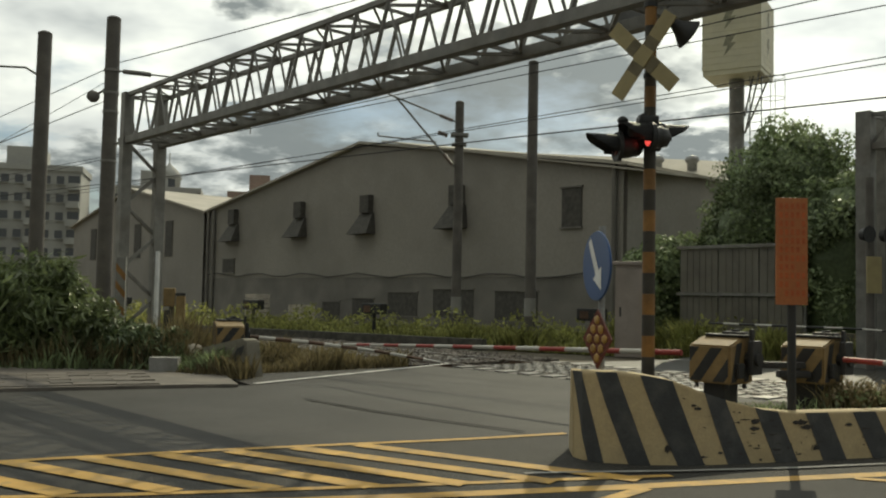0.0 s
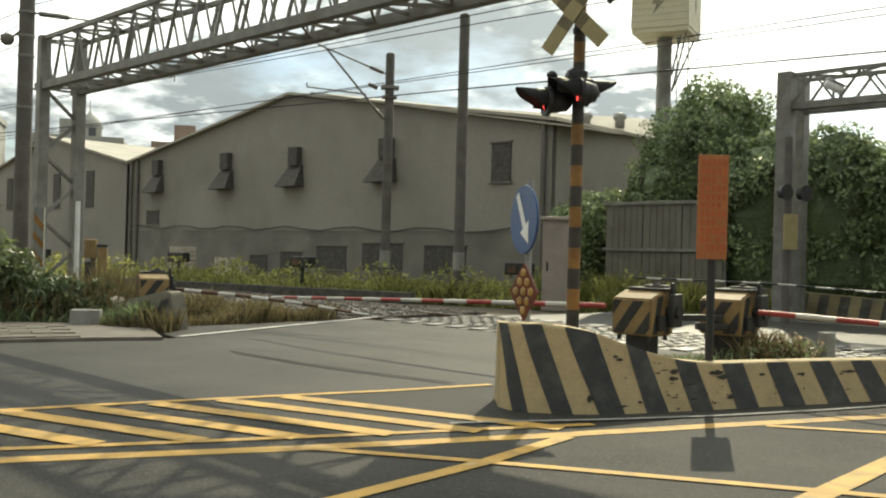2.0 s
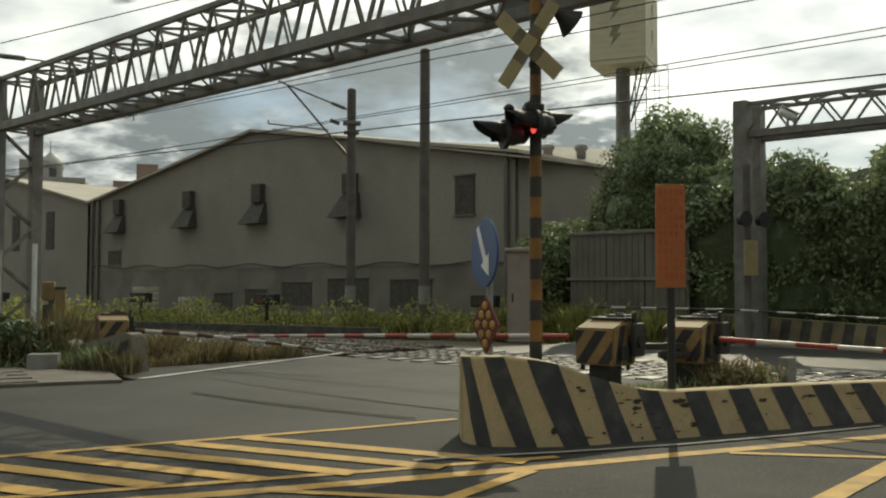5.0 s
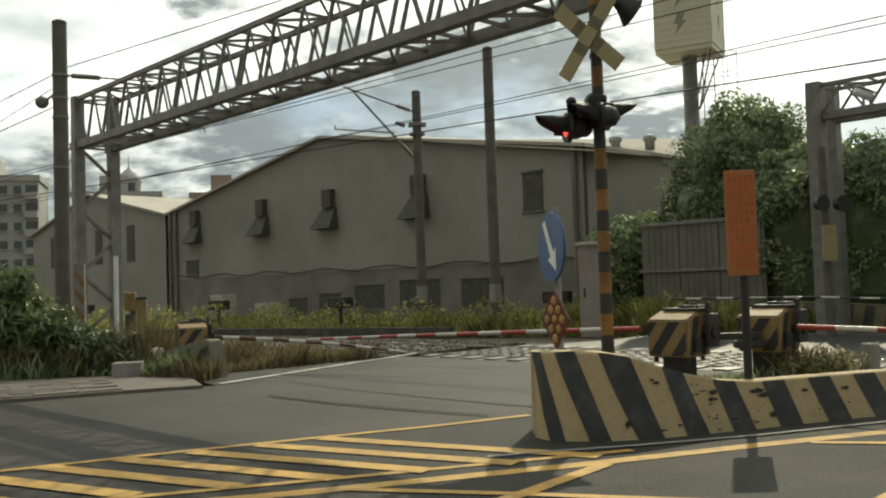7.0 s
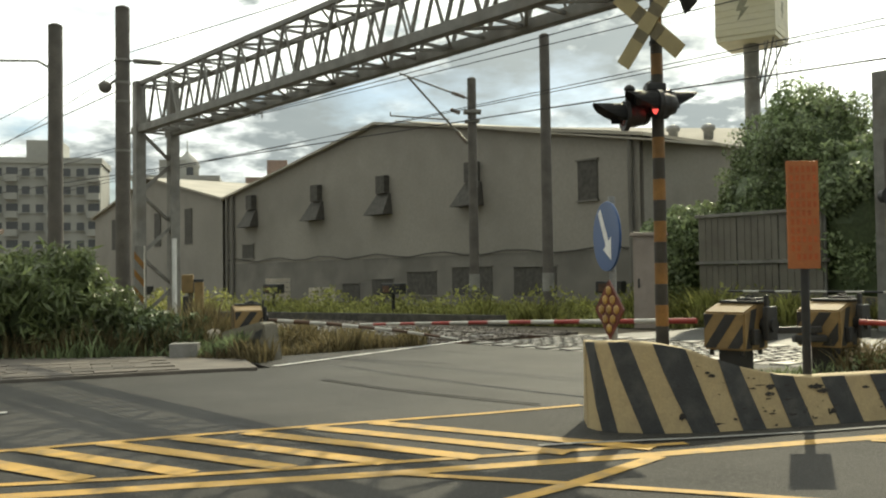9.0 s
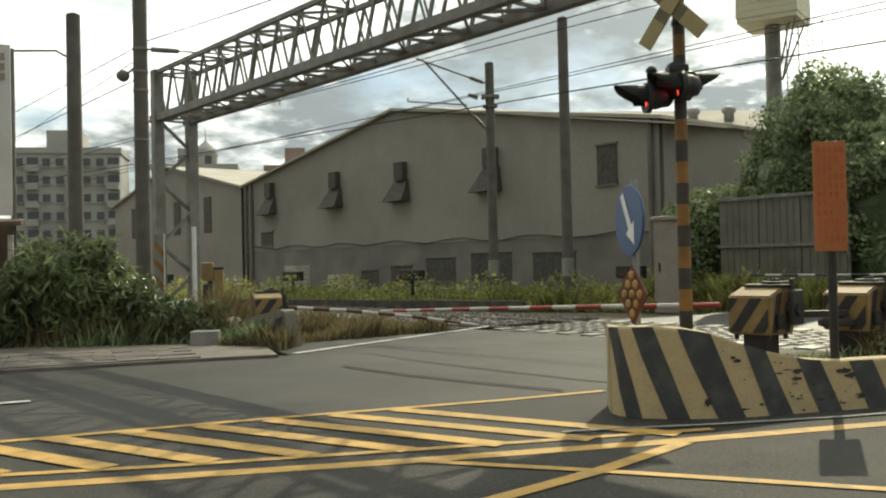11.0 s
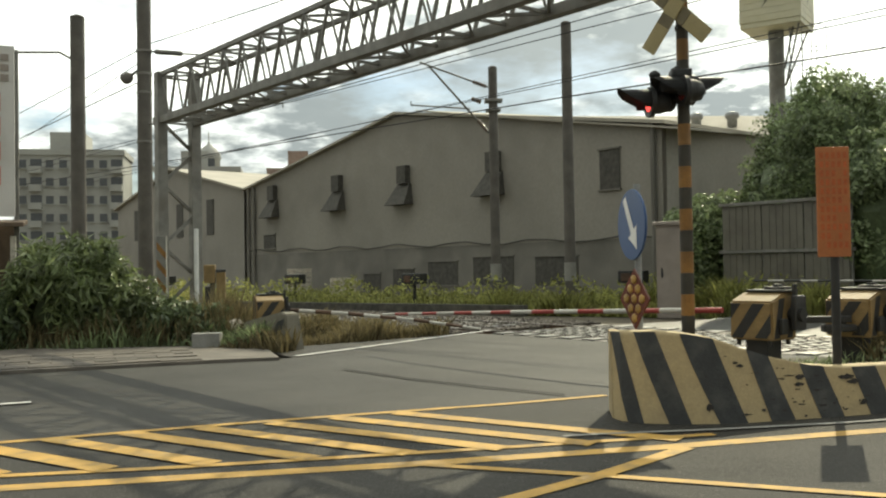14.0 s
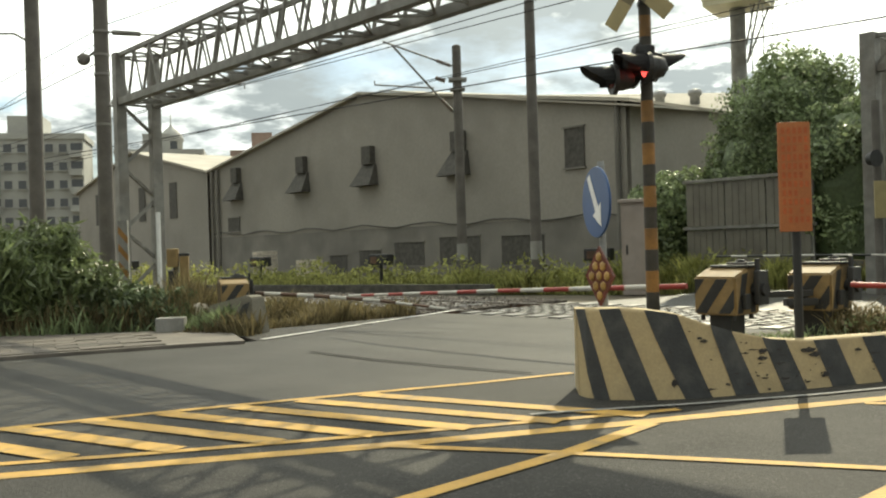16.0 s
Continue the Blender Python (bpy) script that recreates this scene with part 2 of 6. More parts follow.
BAND_ORANGE = material("amber band paint", (0.25, 0.125, 0.032), 0.7, vary=0.25, scale=5, stain=(0.12, 0.08, 0.04), stain_amt=0.6)
CROSS_YELLOW = material("yellow crossbuck paint", (0.34, 0.28, 0.135), 0.55, vary=0.12, scale=4)
BOOM_RED = material("red boom tape", (0.30, 0.04, 0.03), 0.45, vary=0.15, scale=6)
BOOM_WHITE = material("white boom tape", (0.48, 0.46, 0.41), 0.4, vary=0.1, scale=6)
MACHINE_YELLOW = material("yellow machine paint", (0.23, 0.155, 0.062), 0.65, vary=0.2, scale=5, stain=(0.22, 0.15, 0.07), stain_amt=0.5, stain_scale=6)
CABINET_GREY = material("grey cabinet paint", (0.31, 0.265, 0.23), 0.6, vary=0.12, scale=3, stain=(0.22, 0.18, 0.13), stain_amt=0.4)
TANK_CREAM = material("cream louvre panel", (0.60, 0.56, 0.40), 0.6, vary=0.12, scale=1.5, stain=(0.42, 0.38, 0.22), stain_amt=0.5)
BOLT_GREY = material("faded bolt mark", (0.26, 0.25, 0.17), 0.7)
WIRE = material("overhead wire", (0.035, 0.034, 0.033), 0.6, metal=0.4, bump=0)
INSULATOR = material("brown porcelain", (0.12, 0.085, 0.06), 0.3)
# leaves of the low shrubs, and painted shade on the crown cores
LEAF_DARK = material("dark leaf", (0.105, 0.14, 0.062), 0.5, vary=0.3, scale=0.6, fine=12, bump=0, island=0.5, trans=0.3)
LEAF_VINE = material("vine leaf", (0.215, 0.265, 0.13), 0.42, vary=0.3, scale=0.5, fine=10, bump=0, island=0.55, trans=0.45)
LEAF_BRIGHT = material("fresh weed leaf", (0.28, 0.285, 0.09), 0.6, vary=0.3, scale=0.8, fine=12, bump=0, island=0.5, trans=0.45)
LEAF_DRY = material("dry grass", (0.17, 0.14, 0.07), 0.8, vary=0.3, scale=1.0, fine=12, bump=0, island=0.5, trans=0.3)
FLOWER = material("dry pale seed head", (0.42, 0.34, 0.22), 0.8, vary=0.2, island=0.3, bump=0, trans=0.4)
BARK = material("bark", (0.09, 0.07, 0.05), 0.95, vary=0.3, scale=8)
HOARDING = material("white hoarding sheet", (0.62, 0.60, 0.56), 0.6, vary=0.08, scale=1, stain=(0.45, 0.42, 0.36), stain_amt=0.4)
HOARD_RED = material("faded red characters", (0.58, 0.27, 0.20), 0.7)
RUST_SHEET = material("rusty corrugated sheet", (0.14, 0.10, 0.07), 0.9, vary=0.3, scale=3)
LEAF_SHRUB = material("light shrub leaf", (0.18, 0.22, 0.095), 0.30, vary=0.3, scale=0.8, fine=12, bump=0, island=0.5, trans=0.45)
FENCE_SHEET = material("weathered fence sheet", (0.16, 0.15, 0.12), 0.7, vary=0.2, scale=1.2, stain=(0.10, 0.09, 0.075), stain_amt=0.5)
SOOTY = material("sooty concrete", (0.075, 0.072, 0.06), 0.9, vary=0.35, scale=4, stain=(0.16, 0.15, 0.12), stain_amt=0.4, stain_scale=5)
GRIMY = material("grimy pale concrete", (0.19, 0.175, 0.135), 0.9, vary=0.3, scale=4, stain=(0.08, 0.075, 0.06), stain_amt=0.6, stain_scale=4)
# yellow dulled to put distance haze into the colour
FAR_WALL = material("hazed yellow wall", (0.24, 0.20, 0.11), 0.85, vary=0.25, scale=2, stain=(0.12, 0.11, 0.08), stain_amt=0.6)
SANDBAG = material("pale cloth sack", (0.55, 0.50, 0.42), 0.9)
REFLECTOR = material("amber reflector", (0.34, 0.21, 0.06), 0.35)
PLATE_RED = material("faded red plate", (0.13, 0.035, 0.02), 0.5)
BAND_DARK = material("faded black band paint", (0.05, 0.045, 0.035), 0.75, vary=0.3, scale=5)
CROSS_DARK = material("faded olive section", (0.15, 0.125, 0.07), 0.65, vary=0.2, scale=5)
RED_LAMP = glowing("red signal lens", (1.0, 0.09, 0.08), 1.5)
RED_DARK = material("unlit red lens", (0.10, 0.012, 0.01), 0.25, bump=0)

# ---- building helpers ----
TRACK = -50.3  # heading of the line; local x runs along it, local y across it


def W(s, c, z=0.0):
    """World place from s along the line, c across it."""
    a = radians(TRACK)
    return Vector((s * math.cos(a) - c * math.sin(a), s * math.sin(a) + c * math.cos(a), z))


def finish(bm, name, mats, smooth=False):
    me = bpy.data.meshes.new(name)
    bm.normal_update()
    bm.to_mesh(me)
    bm.free()
    for m in mats if isinstance(mats, (list, tuple)) else (mats,):
        me.materials.append(m)
    if smooth:
        for p in me.polygons:
            p.use_smooth = True
    return me


def part(name, bm, mats, parent, label="", smooth=False, at=None):
    ob = new(name, finish(bm, name, mats, smooth))
    ob.parent = parent
    if at is not None:
        ob.matrix_basis = at
    if label:
        ob["label"] = label
    return ob


def thing(name, at, label, category, group="", kind=""):
    ob = new(name)
    ob.empty_display_size = 0.2
    ob.matrix_basis = at
    return tagged(ob, label, category, group, kind)


def solid(name, bm, mats, at, label, category, group="", kind="", smooth=False):
    ob = new(name, finish(bm, name, mats, smooth))
    ob.matrix_basis = at
    return tagged(ob, label, category, group, kind)


def bx(bm, x0, y0, z0, x1, y1, z1, mat=0, bevel=0.0, m=None):
    vs = [bm.verts.new(v) for v in ((x0, y0, z0), (x1, y0, z0), (x1, y1, z0), (x0, y1, z0), (x0, y0, z1), (x1, y0, z1), (x1, y1, z1), (x0, y1, z1))]
    fs = [bm.faces.new([vs[i] for i in f]) for f in ((3, 2, 1, 0), (4, 5, 6, 7), (0, 1, 5, 4), (1, 2, 6, 5), (2, 3, 7, 6), (3, 0, 4, 7))]
    for f in fs:
        f.material_index = mat
    if m is not None:
        bmesh.ops.transform(bm, matrix=m, verts=vs)
    if bevel:
        es = list({e for f in fs for e in f.edges})
        bmesh.ops.bevel(bm, geom=es, offset=bevel, segments=2, affect="EDGES", profile=0.6)
    return bm


def rod(bm, a, b, r, seg=8, r2=None, mat=0):
    """A round bar from a to b."""
    a, b = Vector(a), Vector(b)
    r2 = r if r2 is None else r2
    q = (b - a).to_track_quat("Z", "Y").to_matrix()
    ring = []
    for p, rad in ((a, r), (b, r2)):
        ring.append([bm.verts.new(p + q @ Vector((rad * math.cos(k * math.tau / seg), rad * math.sin(k * math.tau / seg), 0))) for k in range(seg)])
    for k in range(seg):
        f = bm.faces.new((ring[0][k], ring[0][(k + 1) % seg], ring[1][(k + 1) % seg], ring[1][k]))
        f.material_index = mat
        f.smooth = seg > 6
    for rg in (ring[0][::-1], ring[1]):
        f = bm.faces.new([bm.verts.new(v.co) for v in rg])
        f.material_index = mat
    return bm


def angle_bar(bm, a, b, w, t=0.008, mat=0):
    """An L-section bar from a to b."""
    a, b = Vector(a), Vector(b)
    d = (b - a)
    q = d.to_track_quat("Z", "Y").to_matrix()
    pts = [(0, 0), (w, 0), (w, t), (t, t), (t, w), (0, w)]
    r0 = [bm.verts.new(a + q @ Vector((x - w / 2, y - w / 2, 0))) for x, y in pts]
    r1 = [bm.verts.new(b + q @ Vector((x - w / 2, y - w / 2, 0))) for x, y in pts]
    for k in range(6):
        bm.faces.new((r0[k], r0[(k + 1) % 6], r1[(k + 1) % 6], r1[k])).material_index = mat
    bm.faces.new(r0[::-1]).material_index = mat
    bm.faces.new(r1).material_index = mat
    return bm


def prism(bm, outline, z0, z1, mat=0):
    """An upright prism over a plan outline (counter-clockwise)."""
    lo = [bm.verts.new((x, y, z0)) for x, y in outline]
    hi = [bm.verts.new((x, y, z1)) for x, y in outline]
    n = len(outline)
    for k in range(n):
        bm.faces.new((lo[k], lo[(k + 1) % n], hi[(k + 1) % n], hi[k])).material_index = mat
    bm.faces.new(lo[::-1]).material_index = mat
    bm.faces.new(hi).material_index = mat
    return bm


def lathe(bm, profile, seg=16, mat=0, m=None):
    """A turned form; profile of (radius, height)."""
    rings = [[bm.verts.new((r * math.cos(k * math.tau / seg), r * math.sin(k * math.tau / seg), z)) for k in range(seg)] for r, z in profile]
    for a, b in zip(rings, rings[1:]):
        for k in range(seg):
            f = bm.faces.new((a[k], a[(k + 1) % seg], b[(k + 1) % seg], b[k]))
            f.material_index = mat
            f.smooth = True
    bm.faces.new(rings[0][::-1]).material_index = mat
    bm.faces.new(rings[-1]).material_index = mat
    if m is not None:
        bmesh.ops.transform(bm, matrix=m, verts=[v for r in rings for v in r])
    return bm


B = bmesh.new


def tube(bm, pts, r, seg=5):
    """One continuous tube through the points."""
    pts = [Vector(p) for p in pts]
    prev = None
    for i, p in enumerate(pts):
        d = pts[min(i + 1, len(pts) - 1)] - pts[max(i - 1, 0)]
        q = d.to_track_quat("Z", "Y").to_matrix()
        ring = [bm.verts.new(p + q @ Vector((r * math.cos(k * math.tau / seg), r * math.sin(k * math.tau / seg), 0))) for k in range(seg)]
        if prev:
            for k in range(seg):
                bm.faces.new((prev[k], prev[(k + 1) % seg], ring[(k + 1) % seg], ring[k]))
        prev = ring
    return bm

# ---- ground, road, track bed ----


def sheet(name, pts, z, mat, label, thick=0.05, category="ground", kind="structure"):
    bm = B()
    prism(bm, pts, z - thick, z)
    bm.normal_update()
    bmesh.ops.triangulate(bm, faces=[f for f in bm.faces if len(f.verts) > 4])
    return solid(name, bm, mat, Matrix(), label, category, kind=kind)


def wxy(s, c):
    p = W(s, c)
    return (p.x, p.y)


sheet("ground", [(-1500, -1500), (1500, -1500), (1500, 1500), (-1500, 1500)], -0.12, EARTH, "bare weedy earth stretching out round the crossing", 0.2)
sheet("road", [(-60, -40), (60, -40), wxy(58, 12.55), wxy(-14.4, 12.55), (-3.3, 16.0), (-2.46, 14.4), (-3.32, 13.75), (-6.13, 12.6), (-45, -3.4), (-60, -9)], 0.0, ASPHALT, "worn grey asphalt road with faint patches and seams", category="road")
sheet("road_patch", [(-40, -30), (40, -30), (40, -8), (7.6, 9.0), (7.3, 9.9), (6.9, 10.6), (5.5, 10.9), (1.64, 9.70), (0.56, 9.2), (-0.45, 8.83), (-2.4, 8.06), (-3.3, 7.66), (-14.0, 3.38), (-40, -7.0)], 0.0025, ASPHALT_NEAR, "coarser dark asphalt of the junction box", 0.04, "road")
sheet("far_road", [wxy(-13.2, 19.05), wxy(30, 19.05), wxy(30, 21.9), wxy(-6, 21.9), wxy(-11.5, 24.5), wxy(-14.5, 24.5)], 0.0, ASPHALT_FAR, "asphalt road beyond the railway line", category="road")
sheet("crossing_surface", [wxy(-13.8, 16.02), wxy(58, 16.02), wxy(58, 19.05), wxy(-13.2, 19.05)], 0.0, ASPHALT_FAR, "asphalt strip beyond the rails", category="road")


LINE_COUNT = [0]


def line_strip(name, pts, w, mat, label, z=0.007):
    """A painted line along points; each lies a hair higher than the one before."""
    bm = B()
    LINE_COUNT[0] += 1
    z += 0.0004 * LINE_COUNT[0]
    rows_ = []
    for i, p in enumerate(pts):
        a = Vector(pts[max(i - 1, 0)])
        b = Vector(pts[min(i + 1, len(pts) - 1)])
        t = (b - a).normalized()
        nrm = Vector((-t.y, t.x)) * w / 2
        rows_.append((bm.verts.new((p[0] - nrm.x, p[1] - nrm.y, z)), bm.verts.new((p[0] + nrm.x, p[1] + nrm.y, z))))
    for (a, b), (c, d) in zip(rows_, rows_[1:]):
        bm.faces.new((a, c, d, b))
    return solid(name, bm, mat, Matrix(), label, "road marking", kind="structure")


YL = "worn yellow line painted on the asphalt"
line_strip("yellow_line", [(-14.0, 2.7), (-2.89, 5.93), (-0.37, 6.45), (1.54, 6.93), (3.15, 7.4), (4.73, 7.83), (6.41, 8.3)], 0.17, YELLOW_PAINT, YL)
line_strip("yellow_line", [(6.41, 8.3), (9.0, 4.2), (12.0, -0.6)], 0.17, YELLOW_PAINT, YL)
line_strip("yellow_line", [(6.38, 8.24), (2.94, 5.24), (-1.2, 1.6)], 0.17, YELLOW_PAINT, YL, 0.009)
line_strip("yellow_line", [(1.75, 6.9), (0.97, 6.04), (0.21, 5.33), (-2.6, 2.7)], 0.13, YELLOW_PAINT, YL, 0.009)
line_strip("yellow_line", [(3.6, 7.4), (5.87, 6.69), (9.2, 5.7)], 0.10, YELLOW_PAINT, YL, 0.009)
line_strip("yellow_line", [(-0.2, 6.45), (0.97, 6.04), (1.61, 5.79), (4.19, 4.76), (8.6, 3.0)], 0.10, YELLOW_PAINT, YL, 0.009)
line_strip("yellow_line", [(-14.0, 3.1), (-3.06, 6.28), (-1.94, 6.47), (-0.05, 6.90), (1.16, 7.2), (2.1, 7.42)], 0.10, YELLOW_PAINT, YL)
line_strip("yellow_line", [(-14.0, 3.38), (-3.3, 7.66), (-2.4, 8.06), (-1.55, 8.41), (-0.45, 8.83), (0.56, 9.2), (1.62, 9.69)], 0.11, YELLOW_PAINT, YL)
line_strip("yellow_line", [(5.95, 8.53), (6.3, 8.59), (6.55, 8.68), (6.8, 8.83), (7.0, 9.02), (7.2, 9.3), (7.3, 9.6), (7.27, 9.88), (7.1, 10.12), (6.8, 10.35)], 0.11, YELLOW_PAINT, YL)
HATCH = []
for k in range(9):
    c = 8.40 - 0.59 * k
    xa, xb = (c - 8.94) / 1.06, (c - 6.88) / 0.85
    HATCH.append(((xa, c - 0.66 * xa), (xb, c - 0.66 * xb)))
for a, b in HATCH:
    line_strip("yellow_hatch_line", [a, b], 0.20, YELLOW_PAINT, "worn diagonal yellow hatching stripe on the asphalt", 0.0085)
line_strip("white_line", [(-2.44, 14.52), (-0.8, 17.1), (0.86, 19.7)], 0.13, WHITE_PAINT, "white edge line on the road towards the rails")
line_strip("white_line", [wxy(-13.2, 19.2), wxy(-11.0, 21.0), wxy(-9.0, 21.6), wxy(30, 21.6)], 0.16, WHITE_PAINT, "white edge line on the far road")
line_strip("white_line", [wxy(-2, 20.2), wxy(2, 20.2)], 0.12, WHITE_PAINT, "white dash on the far road")
line_strip("white_line", [wxy(6, 20.3), wxy(10, 20.3)], 0.12, WHITE_PAINT, "white dash on the far road")
line_strip("white_line", [(-7.5, 8.45), (-4.45, 9.8)], 0.12, WHITE_PAINT, "white lane dash on the asphalt")
line_strip("island_edge_line", [(0.9, 7.40), (1.14, 7.46), (2.19, 7.60), (3.33, 7.83), (4.6, 8.2), (5.82, 8.62)], 0.06, CONCRETE, "pale worn edge line along the island barrier")
line_strip("road_seam", [(-1.45, 12.53), (-0.54, 11.4), (0.3, 10.55), (0.8, 10.1), (1.2, 9.74)], 0.05, DARK_SEAM, "dark bitumen seam in the asphalt")
line_strip("road_seam", [(4.6, 8.05), (6.2, 7.3), (9.5, 6.1)], 0.05, DARK_SEAM, "dark bitumen seam in the asphalt")

# pavement with kerb and slabs
pave = sheet("pavement", [(-45, -3.2), (-6.13, 12.6), (-3.5, 13.75), (-2.6, 14.0), (-3.35, 16.3), (-7.5, 16.3), (-45, 2)], 0.05, PAVING, "cracked concrete pavement beside the road", 0.2, "pavement")
kerb = thing("kerb", Matrix(), "grey concrete kerb stones along the pavement", "kerb", kind="structure")
for k in range(26):
    a = Vector((-45, -3.35)).lerp(Vector((-6.1, 12.52)), k / 26)
    b = Vector((-45, -3.35)).lerp(Vector((-6.1, 12.52)), (k + 0.985) / 26)
    t = (b - a).normalized()
    nn = Vector((-t.y, t.x)) * 0.18
    bm = B()
    prism(bm, [tuple(a), tuple(b), tuple(b + nn), tuple(a + nn)], -0.1, 0.085)
    part("kerb_stone", bm, KERB_STONE, kerb)
# paving slabs with open joints
bm = B()
bx(bm, 0, 0, -0.02, 0.585, 0.285, 0.012, 0)
slab_me = finish(bm, "slab", PAVING)
t = (Vector((-6.1, 12.52)) - Vector((-45, -3.35))).normalized()
nn = Vector((-t.y, t.x))
rs_ = random.Random(8)
for i in range(22):
    for j in range(8):
        p = Vector((-6.1, 12.52)) - t * (i * 0.60 - 2.1 + 0.3 * (j % 2)) + nn * (0.24 + j * 0.30)
        if p.x < -3.4 - 0.13 * j:
            ob = new("slab", slab_me)
            ob.parent = pave
            ob.matrix_basis = pose(p.x, p.y, 0.055 + rs_.uniform(-0.004, 0.006), rs_.uniform(-0.5, 0.5), rs_.uniform(-0.5, 0.5), math.degrees(math.atan2(t.y, t.x)) + rs_.uniform(-0.6, 0.6))

# ballast bed, sleepers and rails
bm = B()
prism(bm, [(-140, 11.9), (-15.4, 11.9), (-15.0, 17.2), (-140, 17.2)], -0.2, -0.03)
solid("ballast_bed", bm, BALLAST, pose(0, 0, 0, 0, 0, TRACK), "brown stone ballast bed under the rails", "ballast", kind="structure")
rng = np.random.default_rng(5)


def stones(name, n, area, size, mat, label):
    vs, fs = [], []
    for k in range(n):
        s, c = rng.uniform(area[0], area[1]), rng.uniform(area[2], area[3])
        r = size * rng.uniform(0.6, 1.4)
        base = np.array([s, c, -0.03])
        o = rng.normal(0, 0.25, (6, 3)) * r
        pts = np.array([(r, 0, 0), (-r, 0, 0), (0, r, 0), (0, -r, 0), (0, 0, r * 0.8), (0, 0, -r * 0.5)]) + o + base
        i = len(vs)
        vs += [tuple(p) for p in pts]
        fs += [(i, i + 2, i + 4), (i + 2, i + 1, i + 4), (i + 1, i + 3, i + 4), (i + 3, i, i + 4), (i + 2, i, i + 5), (i + 1, i + 2, i + 5), (i + 3, i + 1, i + 5), (i, i + 3, i + 5)]
    me = bpy.data.meshes.new(name)
    me.from_pydata(vs, [], fs)
    me.materials.append(mat)
    ob = new(name, me)
    ob.matrix_basis = pose(0, 0, 0, 0, 0, TRACK)
    return tagged(ob, label, "ballast", kind="stuff")


stones("ballast_stones", 9000, (-45, -14.9, 12.0, 17.2), 0.05, BALLAST, "loose brown ballast stones between the rails")

RAILS = (13.2, 15.35)
for c in RAILS:
    bm = B()
    bx(bm, -140, c - 0.07, -0.13, 60, c + 0.07, -0.10, 1)
    bx(bm, -140, c - 0.012, -0.10, 60, c + 0.012, -0.02, 1)
    bx(bm, -140, c - 0.035, -0.02, 60, c + 0.035, 0.014, 0, 0.006)
    solid("rail", bm, (RAIL_STEEL, RAIL_RUST), pose(0, 0, 0.012, 0, 0, TRACK), "worn steel rail with a bright running top", "rail", "rails of the line", "structure")
bm = B()
bx(bm, -0.11, -1.7, -0.14, 0.11, 1.7, -0.015, 0, 0.012)
sleeper = solid("sleeper", bm, CONCRETE, pose(*W(-16, 14.28), 0, 0, TRACK), "concrete railway sleeper bedded in ballast", "sleeper", "sleepers")
for k in range(1, 56):
    copy_thing(sleeper, pose(*W(-16 - 0.62 * k, 14.28), 0, 0, TRACK))

# ---- concrete barrier on the traffic island ----


